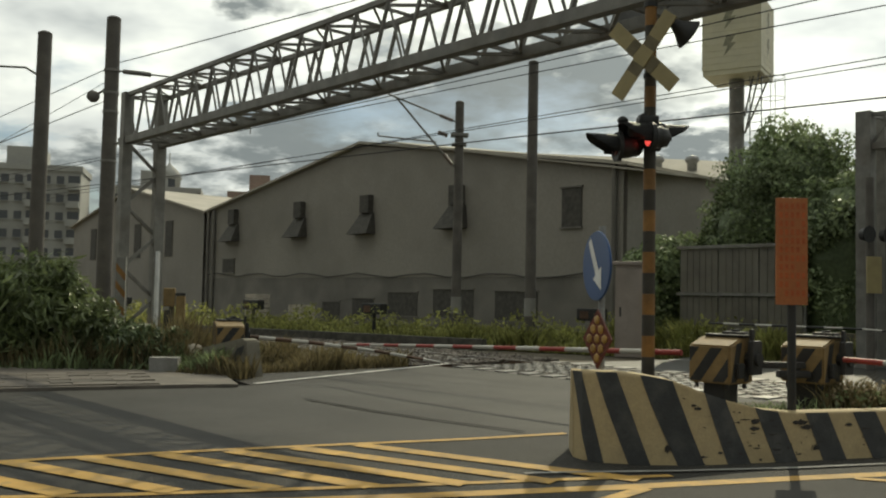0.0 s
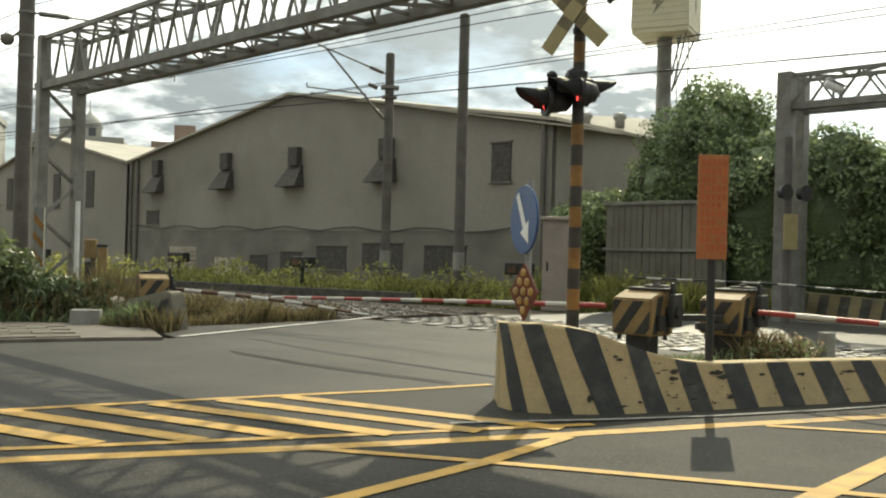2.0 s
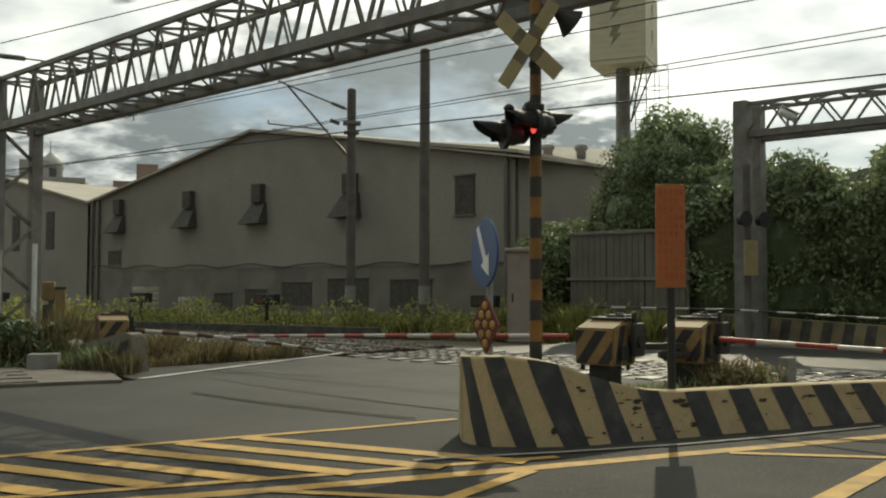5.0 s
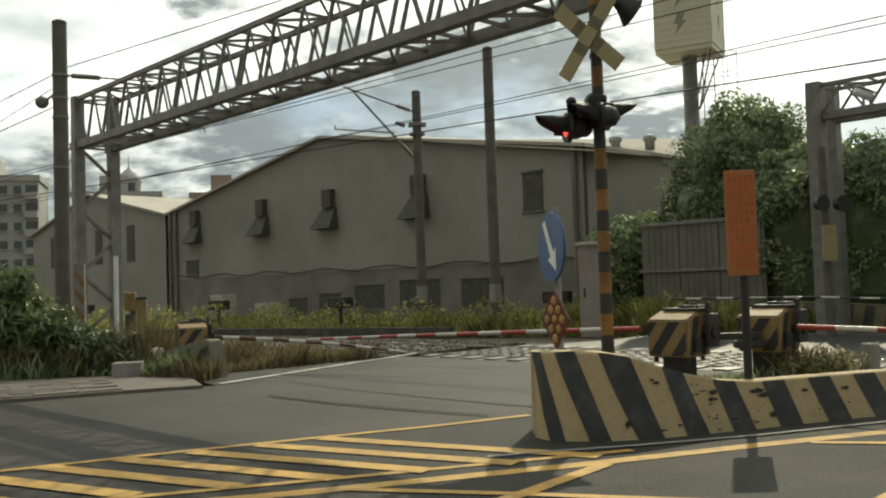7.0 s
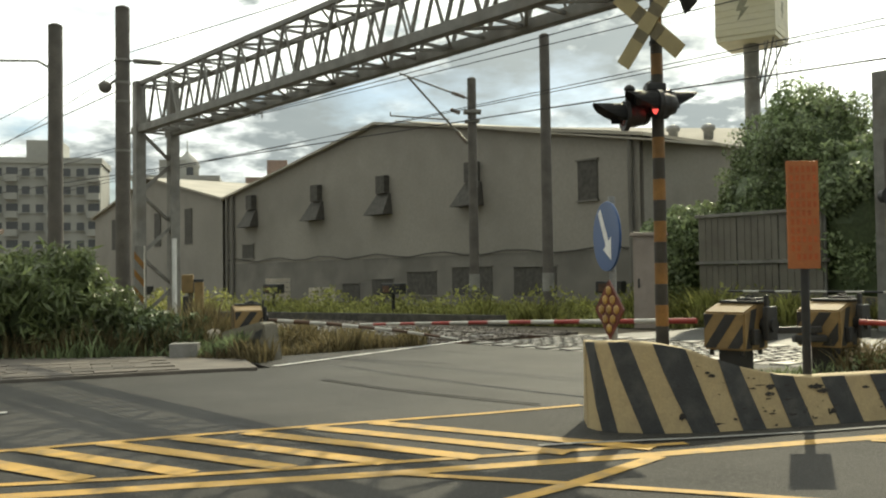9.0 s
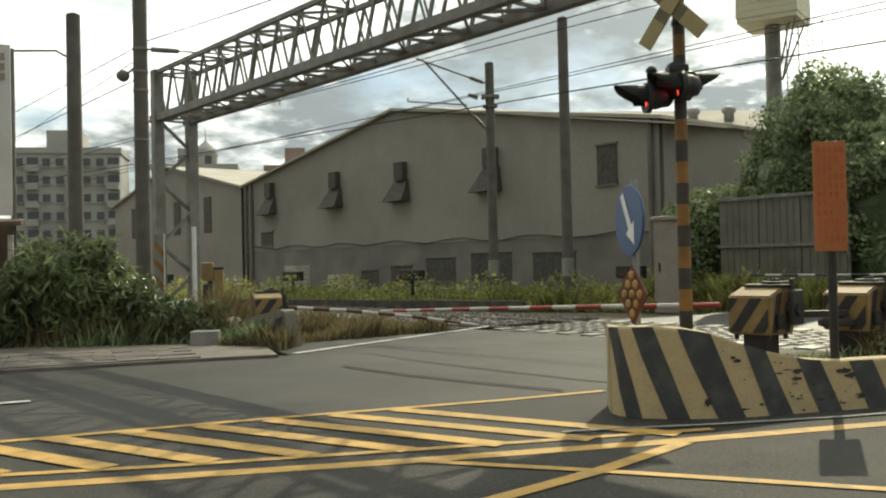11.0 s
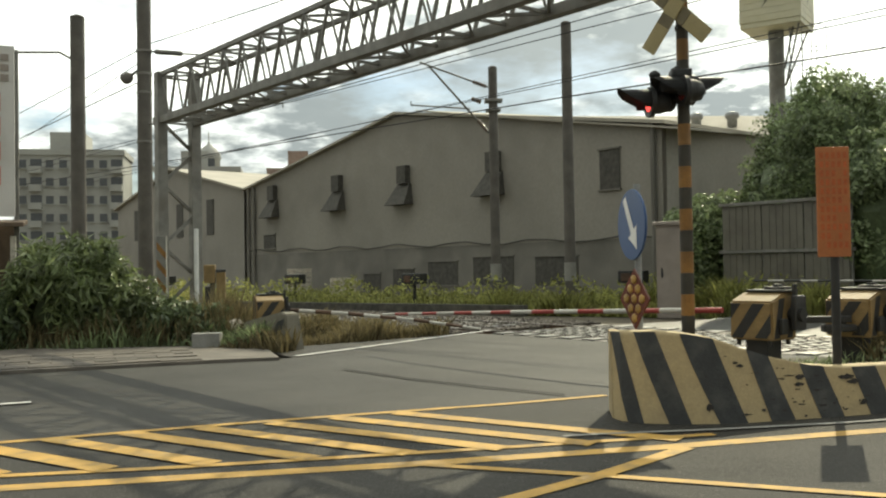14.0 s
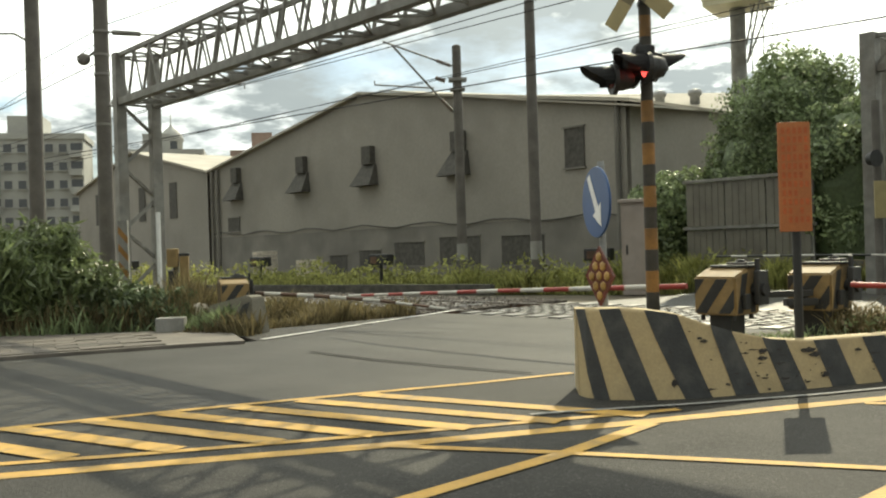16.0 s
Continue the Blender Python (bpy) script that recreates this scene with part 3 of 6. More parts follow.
def barrier():
    """A low striped concrete wall: high at one end, sloping down to a long low part."""
    front = [(1.45, 8.30), (1.50, 8.14), (1.66, 8.00), (2.0, 7.91), (2.46, 7.92), (2.95, 8.06), (3.52, 8.22), (4.25, 8.45), (4.98, 8.67), (5.75, 8.89), (6.49, 9.10)]
    root = thing("traffic_barrier", Matrix(), "low concrete island barrier painted in black and cream stripes", "barrier")
    # dense samples along the plan
    pts = [Vector(p) for p in front]
    seg = [0.0]
    for a, b in zip(pts, pts[1:]):
        seg.append(seg[-1] + (b - a).length)
    total = seg[-1]

    def at(u):
        u = min(max(u, 0), total)
        for i in range(len(seg) - 1):
            if u <= seg[i + 1] + 1e-9:
                f = (u - seg[i]) / (seg[i + 1] - seg[i])
                p = pts[i].lerp(pts[i + 1], f)
                return p
        return pts[-1]

    hs = [(0.0, 0.765), (0.48, 0.78), (0.79, 0.757), (1.0, 0.72), (1.22, 0.655), (1.58, 0.545), (1.97, 0.455), (2.32, 0.422), (3.0, 0.42), (3.8, 0.418), (total, 0.40)]

    def height(u):
        return float(np.interp(u, [h[0] for h in hs], [h[1] for h in hs]))

    def inward(u):
        t = (at(u + 0.08) - at(u - 0.08)).normalized()
        return Vector((-t.y, t.x)).lerp(Vector((0.10, 0.99)), max(0.0, 1 - u / 1.2)).normalized()

    N, rowsn = 150, 26
    bm = B()
    grid = []
    for i in range(N + 1):
        u = total * i / N
        p, nn, h = at(u), inward(u), height(u)
        col = []
        for j in range(rowsn + 1):
            z = h * j / rowsn
            q = p + nn * (0.16 * z / 0.8)
            col.append(bm.verts.new((q.x, q.y, z)))
        q = p + nn * (0.16 * h / 0.8 + 0.20)
        col.append(bm.verts.new((q.x, q.y, h + 0.005)))
        q = p + nn * 0.46
        col.append(bm.verts.new((q.x, q.y, 0)))
        grid.append(col)

    for i in range(N):
        for j in range(rowsn + 2):
            f = bm.faces.new((grid[i][j], grid[i + 1][j], grid[i + 1][j + 1], grid[i][j + 1]))
            f.smooth = True
    bm.faces.new([v for v in grid[0]][::-1])
    bm.faces.new([v for v in grid[-1]])
    part("wall", bm, BARRIER_CREAM, root, "cream-painted concrete wall with chipped paint")
    # each dark stripe is a thin coat of paint on the face
    edges = [(0.0, 0.15, 0.23, 0.39), (0.29, 0.50, 0.60, 0.79), (0.71, 1.02, 1.03, 1.28), (1.35, 1.56, 1.51, 1.75), (1.86, 2.10, 2.01, 2.25)]
    edges += [(2.40 + 0.55 * k, 2.66 + 0.557 * k, 2.53 + 0.577 * k, 2.80 + 0.59 * k) for k in range(5)]
    for t0, t1, b0, b1 in edges:
        bm = B()
        M, prev = 14, None
        for j in range(M + 1):
            zf = j / M
            row = []
            for e in range(6):
                uu = (b0 + (b1 - b0) * e / 5) * (1 - zf) + (t0 + (t1 - t0) * e / 5) * zf
                uu = min(max(uu, 0.0), total)
                z = height(uu) * zf
                nn = inward(uu)
                q = at(uu) + nn * (0.16 * z / 0.8 - 0.004)
                row.append(bm.verts.new((q.x, q.y, z)))
            if prev:
                for e in range(5):
                    bm.faces.new((prev[e], prev[e + 1], row[e + 1], row[e]))
            prev = row
        bmesh.ops.remove_doubles(bm, verts=bm.verts, dist=0.0006)
        part("stripe", bm, BARRIER_BLACK, root, "black painted stripe")
    # chips and scuffs
    r = random.Random(11)
    for n in range(64):
        u = r.uniform(0.7, total - 0.2) if n % 3 else r.gauss(2.1, 0.45)
        h = height(u)
        z = r.choice((r.uniform(0.03, 0.2), r.uniform(h * 0.5, h * 0.85)))
        p, nn = at(u), inward(u)
        t = Vector((nn.y, -nn.x))
        bm = B()
        w_, hh = r.uniform(0.008, 0.03) * r.choice((1, 1, 2.4)), r.uniform(0.003, 0.013)
        ring = []
        for a in range(9):
            ang = a * math.tau / 9
            rad = r.uniform(0.35, 1.3)
            zz = z + hh * rad * math.sin(ang)
            q = p + t * w_ * rad * math.cos(ang) + nn * (0.16 * zz / 0.8 - 0.008)
            ring.append(bm.verts.new((q.x, q.y, zz)))
        bm.faces.new(ring)
        part("paint_chip", bm, CHIP_DARK, root)
    # long scrapes where wheels and bumpers hit the low part
    for u0, z0, ln, th in ((1.78, 0.30, 0.10, 0.016), (1.80, 0.36, 0.09, 0.02), (2.24, 0.345, 0.17, 0.022), (2.32, 0.30, 0.15, 0.02), (2.44, 0.12, 0.07, 0.02), (2.84, 0.31, 0.08, 0.014), (3.32, 0.30, 0.1, 0.016), (3.9, 0.31, 0.2, 0.012), (4.5, 0.31, 0.22, 0.011), (1.22, 0.48, 0.08, 0.014), (0.92, 0.14, 0.06, 0.03)):
        bm = B()
        upper, lower = [], []
        for k in range(10):
            u = u0 + ln * k / 9
            p, nn = at(u), inward(u)
            w_ = th * (0.35 + 0.65 * math.sin(math.pi * k / 9)) * r.uniform(0.6, 1.3)
            zc = z0 + r.uniform(-0.3, 0.3) * th
            for row, zz in ((upper, zc + w_), (lower, zc - w_)):
                q = p + nn * (0.16 * zz / 0.8 - 0.009)
                row.append(bm.verts.new((q.x, q.y, zz)))
        for k in range(9):
            bm.faces.new((lower[k], lower[k + 1], upper[k + 1], upper[k]))
        part("scrape", bm, CHIP_DARK, root)
    return root


barrier()

# earth fill of the island behind the barrier
sheet("island_earth", [(1.95, 8.5), (2.3, 8.4), (3.5, 8.62), (6.35, 9.45), (6.2, 10.1), (5.6, 10.5), (4.6, 10.6), (2.8, 10.35), (2.1, 9.2)], 0.28, EARTH, "earth fill of the traffic island", 0.3)

# ---- height-limit gantries ----


def truss(name, s0, s1, c0, c1, z0, z1, bays, parent):
    """A box truss of four chords with zigzag bars on all four sides; each piece its own mesh."""
    for c in (c0, c1):
        for z, w_ in ((z0, 0.17), (z1, 0.10)):
            bm = B()
            if z == z0:
                bx(bm, s0, c - w_ / 2, z - w_ / 2, s1, c + w_ / 2, z + w_ / 2, 0, 0.01)
            else:
                angle_bar(bm, (s0, c, z), (s1, c, z), 0.09)
            part("chord", bm, STEEL, parent)
    step = (s1 - s0) / bays
    shared = {}

    def bar(a, b, w_):
        a, b = Vector(a), Vector(b)
        d = b - a
        key = (round(d.x, 3), round(d.y, 3), round(d.z, 3))
        if key not in shared:
            bm_ = B()
            angle_bar(bm_, (0, 0, 0), d, w_)
            shared[key] = finish(bm_, "brace", STEEL)
        ob = new("brace", shared[key])
        ob.parent = parent
        ob.location = a

    for k in range(bays):
        a, m_, b = s0 + k * step, s0 + (k + 0.5) * step, s0 + (k + 1) * step
        for c in (c0, c1):
            bar((a, c, z0), (m_, c, z1), 0.05)
            bar((m_, c, z1), (b, c, z0), 0.05)
        for z in (z0, z1):
            if k % 2 == 0:
                bar((a, c0, z), (b, c1, z), 0.048)
            else:
                bar((a, c1, z), (b, c0, z), 0.048)
            bar((a, c0, z), (a, c1, z), 0.048)


def lattice_tower(s, c0, c1, top, parent, w_=0.24, lattice=True):
    for c in (c0, c1):
        bm = B()
        bx(bm, s - w_ / 2, c - w_ / 2, -0.1, s + w_ / 2, c + w_ / 2, top, 0, 0.012)
        part("column", bm, STEEL, parent)
    if lattice:
        z, side = 0.5, 0
        while z < top - 1.4:
            bm = B()
            a, b = (c0, c1) if side == 0 else (c1, c0)
            angle_bar(bm, (s, a, z), (s, b, z + 0.75), 0.09)
            part("tower_brace", bm, STEEL, parent)
            z += 0.75
            side = 1 - side


gantry = thing("height_gantry", pose(0, 0, 0, 0, 0, TRACK), "grey steel lattice gantry spanning the road on lattice towers", "gantry")
truss("truss", -21.6, 1.5, 8.75, 9.6, 5.0, 6.1, 28, gantry)
lattice_tower(-21.3, 8.75, 9.6, 6.15, gantry)
lattice_tower(1.2, 8.75, 9.6, 6.15, gantry)
bm = B()
bx(bm, -7.6, 9.70, 5.12, -5.5, 9.74, 6.35, 0, 0.01)
part("sign_board", bm, SIGN_BACK, gantry, "plain grey back of a road sign board")

gantry_far = thing("height_gantry", pose(0, 0, 0, 0, 0, TRACK), "grey steel lattice gantry beyond the tracks with sign board", "gantry")
truss("truss", -9.2, 8.0, 21.3, 22.1, 5.1, 5.84, 16, gantry_far)
lattice_tower(-9.3, 21.3, 22.1, 5.92, gantry_far, 0.34, False)
lattice_tower(-3.1, 21.3, 22.1, 5.1, gantry_far, 0.42, False)
bm = B()
bx(bm, -5.6, 21.12, 5.45, -3.7, 21.16, 6.2, 0, 0.01)
part("sign_board", bm, SIGN_BACK, gantry_far, "plain grey back of a road sign board")



def gantry_camera(x, z, turn):
    """A white bullet camera on a short bracket, standing on the lower chord."""
    cam_ = thing("surveillance_camera", pose(*W(x, 21.3, z), 0, 0, TRACK + turn), "white bullet surveillance camera on the far gantry", "camera", "gantry cameras")
    bm_ = B()
    rod(bm_, (0, 0, -0.20), (0, 0, 0.0), 0.03, 8)
    bx(bm_, -0.06, -0.06, -0.22, 0.06, 0.06, -0.19, 0, 0.008)
    part("bracket", bm_, GALV, cam_)
    bm_ = B()
    lathe(bm_, [(0.05, -0.22), (0.09, -0.20), (0.10, 0.12), (0.085, 0.20), (0.07, 0.22)], 14, 0, pose(0, 0, 0.06, 0, 115, 0))
    body_ = part("housing", bm_, WHITE_SIGN, cam_)
    bm_ = B()
    bx(bm_, -0.26, -0.11, 0.165, 0.20, 0.11, 0.18, 0, 0.005, pose(0, 0, 0, 0, 25, 0))
    part("sunshade", bm_, WHITE_SIGN, body_)


gantry_camera(-8.2, 5.40, 40)

# ---- catenary masts ----


def mast(at, r, h, label, white_base=True):
    root = thing("catenary_mast", at, label, "mast", "concrete masts")
    bm = B()
    rod(bm, (0, 0, -0.2), (0, 0, h), r, 20, r * 0.9)
    part("shaft", bm, POLE_CONCRETE, root)
    bm = B()
    lathe(bm, [(r * 0.9 + 0.004, 0), (r * 0.88, 0.06), (r * 0.5, 0.1)], 16, 0, pose(0, 0, h))
    part("cap", bm, POLE_CONCRETE, root)
    return root


MAST_LABEL = "round weathered concrete catenary mast beside the tracks"
mast_a = mast(pose(1.49, 30.2, 0), 0.16, 7.85, MAST_LABEL)
mast_b = mast(pose(3.6, 27.7, 0), 0.17, 8.62, MAST_LABEL)
mast_l1 = mast(pose(-8.0, 24.2, 0), 0.20, 8.55, MAST_LABEL)
mast_l0 = mast(pose(-10.28, 25.47, 0), 0.21, 8.45, MAST_LABEL)

# ---- warehouse ----


def gable_shed(name, s0, s1, c0, c1, eave, ridge, label, lower=True, apex=0.5):
    root = thing(name, pose(0, 0, 0, 0, 0, TRACK), label, "warehouse")
    sm = s0 + (s1 - s0) * apex
    bm = B()
    for c, flip in ((c0, 1), (c0 + 0.2, -1)):
        vs = [bm.verts.new(p) for p in ((s0, c, -0.2), (s1, c, -0.2), (s1, c, eave), (sm, c, ridge), (s0, c, eave))]
        bm.faces.new(vs if flip == 1 else vs[::-1])
    part("gable_wall", bm, SHED_WALL, root)
    for s in (s0, s1 - 0.2):
        bm = B()
        bx(bm, s, c0 + 0.21, -0.2, s + 0.2, c1, eave)
        part("side_wall", bm, SHED_WALL, root)
    for a, b in (((s0 - 0.3, eave - 0.08), (sm, ridge + 0.05)), ((sm, ridge + 0.05), (s1 + 0.3, eave - 0.08))):
        bm = B()
        vs = [bm.verts.new(p) for p in ((a[0], c0 - 0.25, a[1]), (b[0], c0 - 0.25, b[1]), (b[0], c1, b[1]), (a[0], c1, a[1]))]
        f = bm.faces.new(vs)
        r = bmesh.ops.extrude_face_region(bm, geom=[f])
        bmesh.ops.translate(bm, vec=(0, 0, 0.12), verts=[v for v in r["geom"] if isinstance(v, bmesh.types.BMVert)])
        part("roof", bm, ROOF_SHEET, root, "pale sheet roof")
    return root


SC = 25.0
main_shed = gable_shed("warehouse", -48.4, -19.0, SC, SC + 45, 6.05, 8.3, "large grey corrugated warehouse with a low gable")

# main warehouse: hooded vents, windows, pipes, pale roof strips
for s, z in ((-38.8, 4.75), (-33.3, 4.7), (-45.4, 4.75), (-27.3, 4.7)):
    bm = B()
    vs = [bm.verts.new(p) for p in ((s - 0.85, SC - 0.55, z - 0.5), (s + 0.65, SC - 0.55, z - 0.5), (s + 0.65, SC - 0.01, z - 0.5), (s - 0.85, SC - 0.01, z - 0.5), (s - 0.35, SC - 0.12, z + 0.45), (s + 0.55, SC - 0.12, z + 0.45), (s + 0.55, SC - 0.01, z + 0.45), (s - 0.35, SC - 0.01, z + 0.45))]
    for f in ((3, 2, 1, 0), (4, 5, 6, 7), (0, 1, 5, 4), (1, 2, 6, 5), (2, 3, 7, 6), (3, 0, 4, 7)):
        bm.faces.new([vs[i] for i in f])
    bx(bm, s - 0.2, SC - 0.3, z + 0.45, s + 0.45, SC - 0.01, z + 1.25)
    part("vent_hood", bm, DARK_VENT, main_shed, "dark sheet-metal vent hood")
for s0_, s1_, z0_, z1_ in ((-21.7, -20.8, 4.0, 5.4), (-46.5, -45.2, 2.55, 3.3), (-34.2, -32.6, 0.4, 1.3), (-31.6, -29.6, 0.6, 1.6), (-28.6, -26.2, 0.6, 1.75), (-25.0, -22.8, 0.6, 1.7), (-36.6, -35.2, 0.3, 1.1)):
    bm = B()
    bx(bm, s0_, SC - 0.05, z0_, s1_, SC - 0.01, z1_, 0, 0.01)
    win = part("window", bm, DARK_VENT, main_shed, "dark louvred opening")
    for z in (z0_ - 0.05, z1_):
        bm = B()
        bx(bm, s0_ - 0.06, SC - 0.09, z, s1_ + 0.06, SC - 0.005, z + 0.06)
        part("frame_rail", bm, SHED_LOW, win)
bm = B()
bx(bm, -48.38, SC - 0.03, -0.1, -19.02, SC - 0.005, 2.25)
part("lower_wall", bm, SHED_LOW, main_shed, "stained lower wall cladding")
bm = B()
tube(bm, [(-48.2 + k * 1.2, SC - 0.1, 2.45 + 0.10 * math.sin(k * 1.7) - 0.008 * k) for k in range(25)], 0.03, 6)
part("cable_conduit", bm, DARK_VENT, main_shed, "dark cable run along the wall")
for s in (-48.15, -47.5, -19.3):
    bm = B()
    rod(bm, (s, SC - 0.12, 0), (s, SC - 0.12, 6.1), 0.09, 10)
    part("downpipe", bm, SHED_LOW, main_shed)
bm = B()
base = Matrix.Rotation(radians(-TRACK), 4, "Z")
vs = [bm.verts.new(base @ Vector(p)) for p in ((-1.42, 40.38, 8.29), (4.18, 33.63, 6.66), (7.62, 29.49, 5.72), (12.58, 35.95, 6.27), (13.22, 37.85, 7.36), (4.98, 40.09, 7.86))]
f = bm.faces.new(vs)
r = bmesh.ops.extrude_face_region(bm, geom=[f])
bmesh.ops.translate(bm, vec=(0, 0, -0.06), verts=[v for v in r["geom"] if isinstance(v, bmesh.types.BMVert)])
bmesh.ops.triangulate(bm, faces=[f for f in bm.faces if len(f.verts) > 4])
part("side_roof", bm, ROOF_SHEET, main_shed, "sunlit pale side roof")
for p in ((10.14, 37.65, 7.18), (11.49, 37.28, 7.15)):
    bm = B()
    lathe(bm, [(0.2, -0.35), (0.2, 0.02), (0.27, 0.06), (0.29, 0.18), (0.26, 0.27), (0.12, 0.31)], 16, 0, base @ Matrix.Translation(p))
    part("roof_ventilator", bm, GALV, main_shed, "round turbine roof ventilator")

left_shed = gable_shed("warehouse", -69.4, -48.9, SC, SC + 40, 6.1, 8.1, "grey gabled warehouse next to the larger one")
for s in (-53.4, -58.0, -65.5):
    bm = B()
    bx(bm, s - 0.5, SC - 0.05, 3.6, s + 0.5, SC - 0.01, 5.8, 0, 0.01)
    part("window", bm, DARK_VENT, left_shed, "tall dark louvre")
bm = B()
vs = [bm.verts.new(p) for p in ((-96, 44, 8.6), (-66, 44, 8.6), (-66, 56, 13.2), (-96, 56, 13.2))]
f = bm.faces.new(vs)
r = bmesh.ops.extrude_face_region(bm, geom=[f])
bmesh.ops.translate(bm, vec=(0, 0, -0.2), verts=[v for v in r["geom"] if isinstance(v, bmesh.types.BMVert)])
back_shed = thing("warehouse", pose(0, 0, 0, 0, 0, TRACK), "warehouse with a sunlit pale sheet roof behind the gables", "warehouse")
part("roof", bm, ROOF_SHEET, back_shed)
bm = B()
bx(bm, -96, 44.3, -0.2, -66, 55.8, 8.3)
part("wall", bm, SHED_WALL, back_shed)

# ---- far apartment buildings ----


def apartment(at, w, dpt, floors, fh, label, mat, cols, dome=False):
    root = thing("apartment_building", at, label, "building", "apartment buildings")
    h = floors * fh
    bm = B()
    bx(bm, -w / 2, 0, -0.3, w / 2, dpt, h)
    part("wall", bm, mat, root)
    bm = B()
    bx(bm, -w / 2 - 0.3, -0.3, h, w / 2 + 0.3, dpt, h + 1.0)
    bx(bm, -w * 0.2, 1.5, h + 1.0, w * 0.12, dpt - 2, h + 4.2)
    part("roof", bm, mat, root)
    step = w / cols
    for f_ in range(floors):
        for c in range(cols):
            x = -w / 2 + (c + 0.5) * step
            z = f_ * fh + 0.9
            if c % 3 == 1:
                bm = B()
                bx(bm, x - step * 0.46, -1.2, z - 1.0, x + step * 0.46, -0.02, z + 0.15)
                part("balcony", bm, mat, root)
                bm = B()
                bx(bm, x - step * 0.42, -0.06, z + 0.16, x + step * 0.42, -0.01, z + 1.5)
                part("window", bm, DARK_GLASS, root)
            else:
                bm = B()
                bx(bm, x - step * 0.28, -0.08, z, x + step * 0.28, -0.01, z + 1.35)
                win = part("window", bm, DARK_GLASS, root)
                bm = B()
                bx(bm, x - step * 0.34, -0.35, z - 0.2, x + step * 0.34, -0.02, z - 0.05)
                part("sill", bm, mat, win)
    if dome:
        bm = B()
        lathe(bm, [(2.2, 0), (2.2, 2.0), (2.5, 2.2), (2.2, 3.2), (1.4, 4.2), (0.4, 5.0), (0.12, 5.4), (0.1, 7.4)], 20, 0, pose(w * 0.12, 4, h + 0.8))
        part("roof_dome", bm, mat, root, "small domed roof turret")
        bm = B()
        bx(bm, w * 0.12 - 1.3, 1.7, h + 0.9, w * 0.12 + 1.3, 1.95, h + 2.8, 0, 0.05)
        part("arch_opening", bm, DARK_GLASS, root)
    return root


apartment(pose(-65.5, 158, 0, 0, 0, 12), 17.5, 12, 7, 3.1, "pale seven-storey apartment block with balconies", BUILDING_WALL, 8, False)
apartment(pose(-49, 178, 0, 0, 0, 10), 16, 10, 7, 2.95, "pale apartment block with a domed roof turret", BUILDING_WALL, 7, True)
apartment(pose(-26, 160, 0, 0, 0, 8), 11, 9, 6, 3.0, "reddish apartment block beyond the warehouses", BRICK_RED, 5, False)

# ---- railway-side low wall, cabinets, markers ----
bm = B()
bx(bm, -26, 0, -0.1, 17.3, 0.25, 0.22, 0, 0.01)
solid("retaining_wall", bm, SOOTY, pose(-12.0, 36.9, 0, 0, 0, math.degrees(math.atan2(-6.4, 9.04))), "low concrete retaining edge beside the track", "wall", kind="structure")


def track_box(at, label):
    root = thing("trackside_box", at, label, "equipment box", "trackside boxes")
    bm = B()
    rod(bm, (0, 0, -0.15), (0, 0, 0.75), 0.06, 10)
    part("post", bm, SIGNAL_BLACK, root)
    bm = B()
    bx(bm, -0.42, -0.18, 0.72, 0.42, 0.18, 1.08, 0, 0.04)
    part("box", bm, SIGNAL_BLACK, root)
    bm = B()
    bx(bm, -0.30, -0.205, 0.78, -0.02, -0.183, 1.0, 0, 0.01)
    part("lid", bm, RAIL_RUST, root)
    return root


for x, y in ((-6.0, 35.5), (-1.2, 30.6), (5.35, 27.0), (-11.6, 37.5)):
    track_box(pose(x, y, 0.1, 0, 0, -38), "dark rusty equipment box on a short post")

cab = thing("equipment_cabinet", pose(*W(-15.45, 20.7), 0, 0, TRACK + 34), "tall grey steel control cabinet beyond the tracks", "cabinet")
bm = B()
bx(bm, -0.42, -0.35, -0.1, 0.42, 0.35, 2.4, 0, 0.015)
part("body", bm, CABINET_GREY, cab)
bm = B()
bx(bm, -0.50, -0.43, 2.4, 0.50, 0.43, 2.5, 0, 0.02)
part("roof", bm, CABINET_GREY, cab)
bm = B()
bx(bm, -0.36, -0.375, 0.15, 0.36, -0.352, 2.3, 0, 0.008)
d_ = part("door", bm, CABINET_GREY, cab)
bm = B()
bx(bm, -0.30, -0.41, 1.0, -0.25, -0.377, 1.25, 0, 0.008)
part("handle", bm, SIGNAL_BLACK, d_)

# pallets by the warehouse
def pallet(at, nx, nz, label):
    root = thing("pallet_stack", at, label, "pallet", "pallets")
    for k in range(nz):
        for side in (0, 1):
            bm = B()
            bx(bm, -0.6, side * 0.9, k * 0.28, 0.6, side * 0.9 + 0.1, k * 0.28 + 0.03)
            part("board", bm, SANDBAG, root)
        for j in range(nx):
            bm = B()
            x = -0.6 + 1.1 * j / (nx - 1)
            bx(bm, x, 0, k * 0.28 + 0.032, x + 0.1, 1.0, k * 0.28 + 0.25)
            part("block", bm, SANDBAG, root)
    return root


pallet(pose(-7.45, 43.2, -0.1, 0, 0, TRACK) @ Matrix.Scale(0.78, 4), 3, 7, "stack of pale pallets by the warehouse")
pallet(pose(-5.1, 40.8, -0.1, 0, 0, TRACK) @ Matrix.Scale(0.78, 4), 4, 5, "stack of pale pallets by the warehouse")

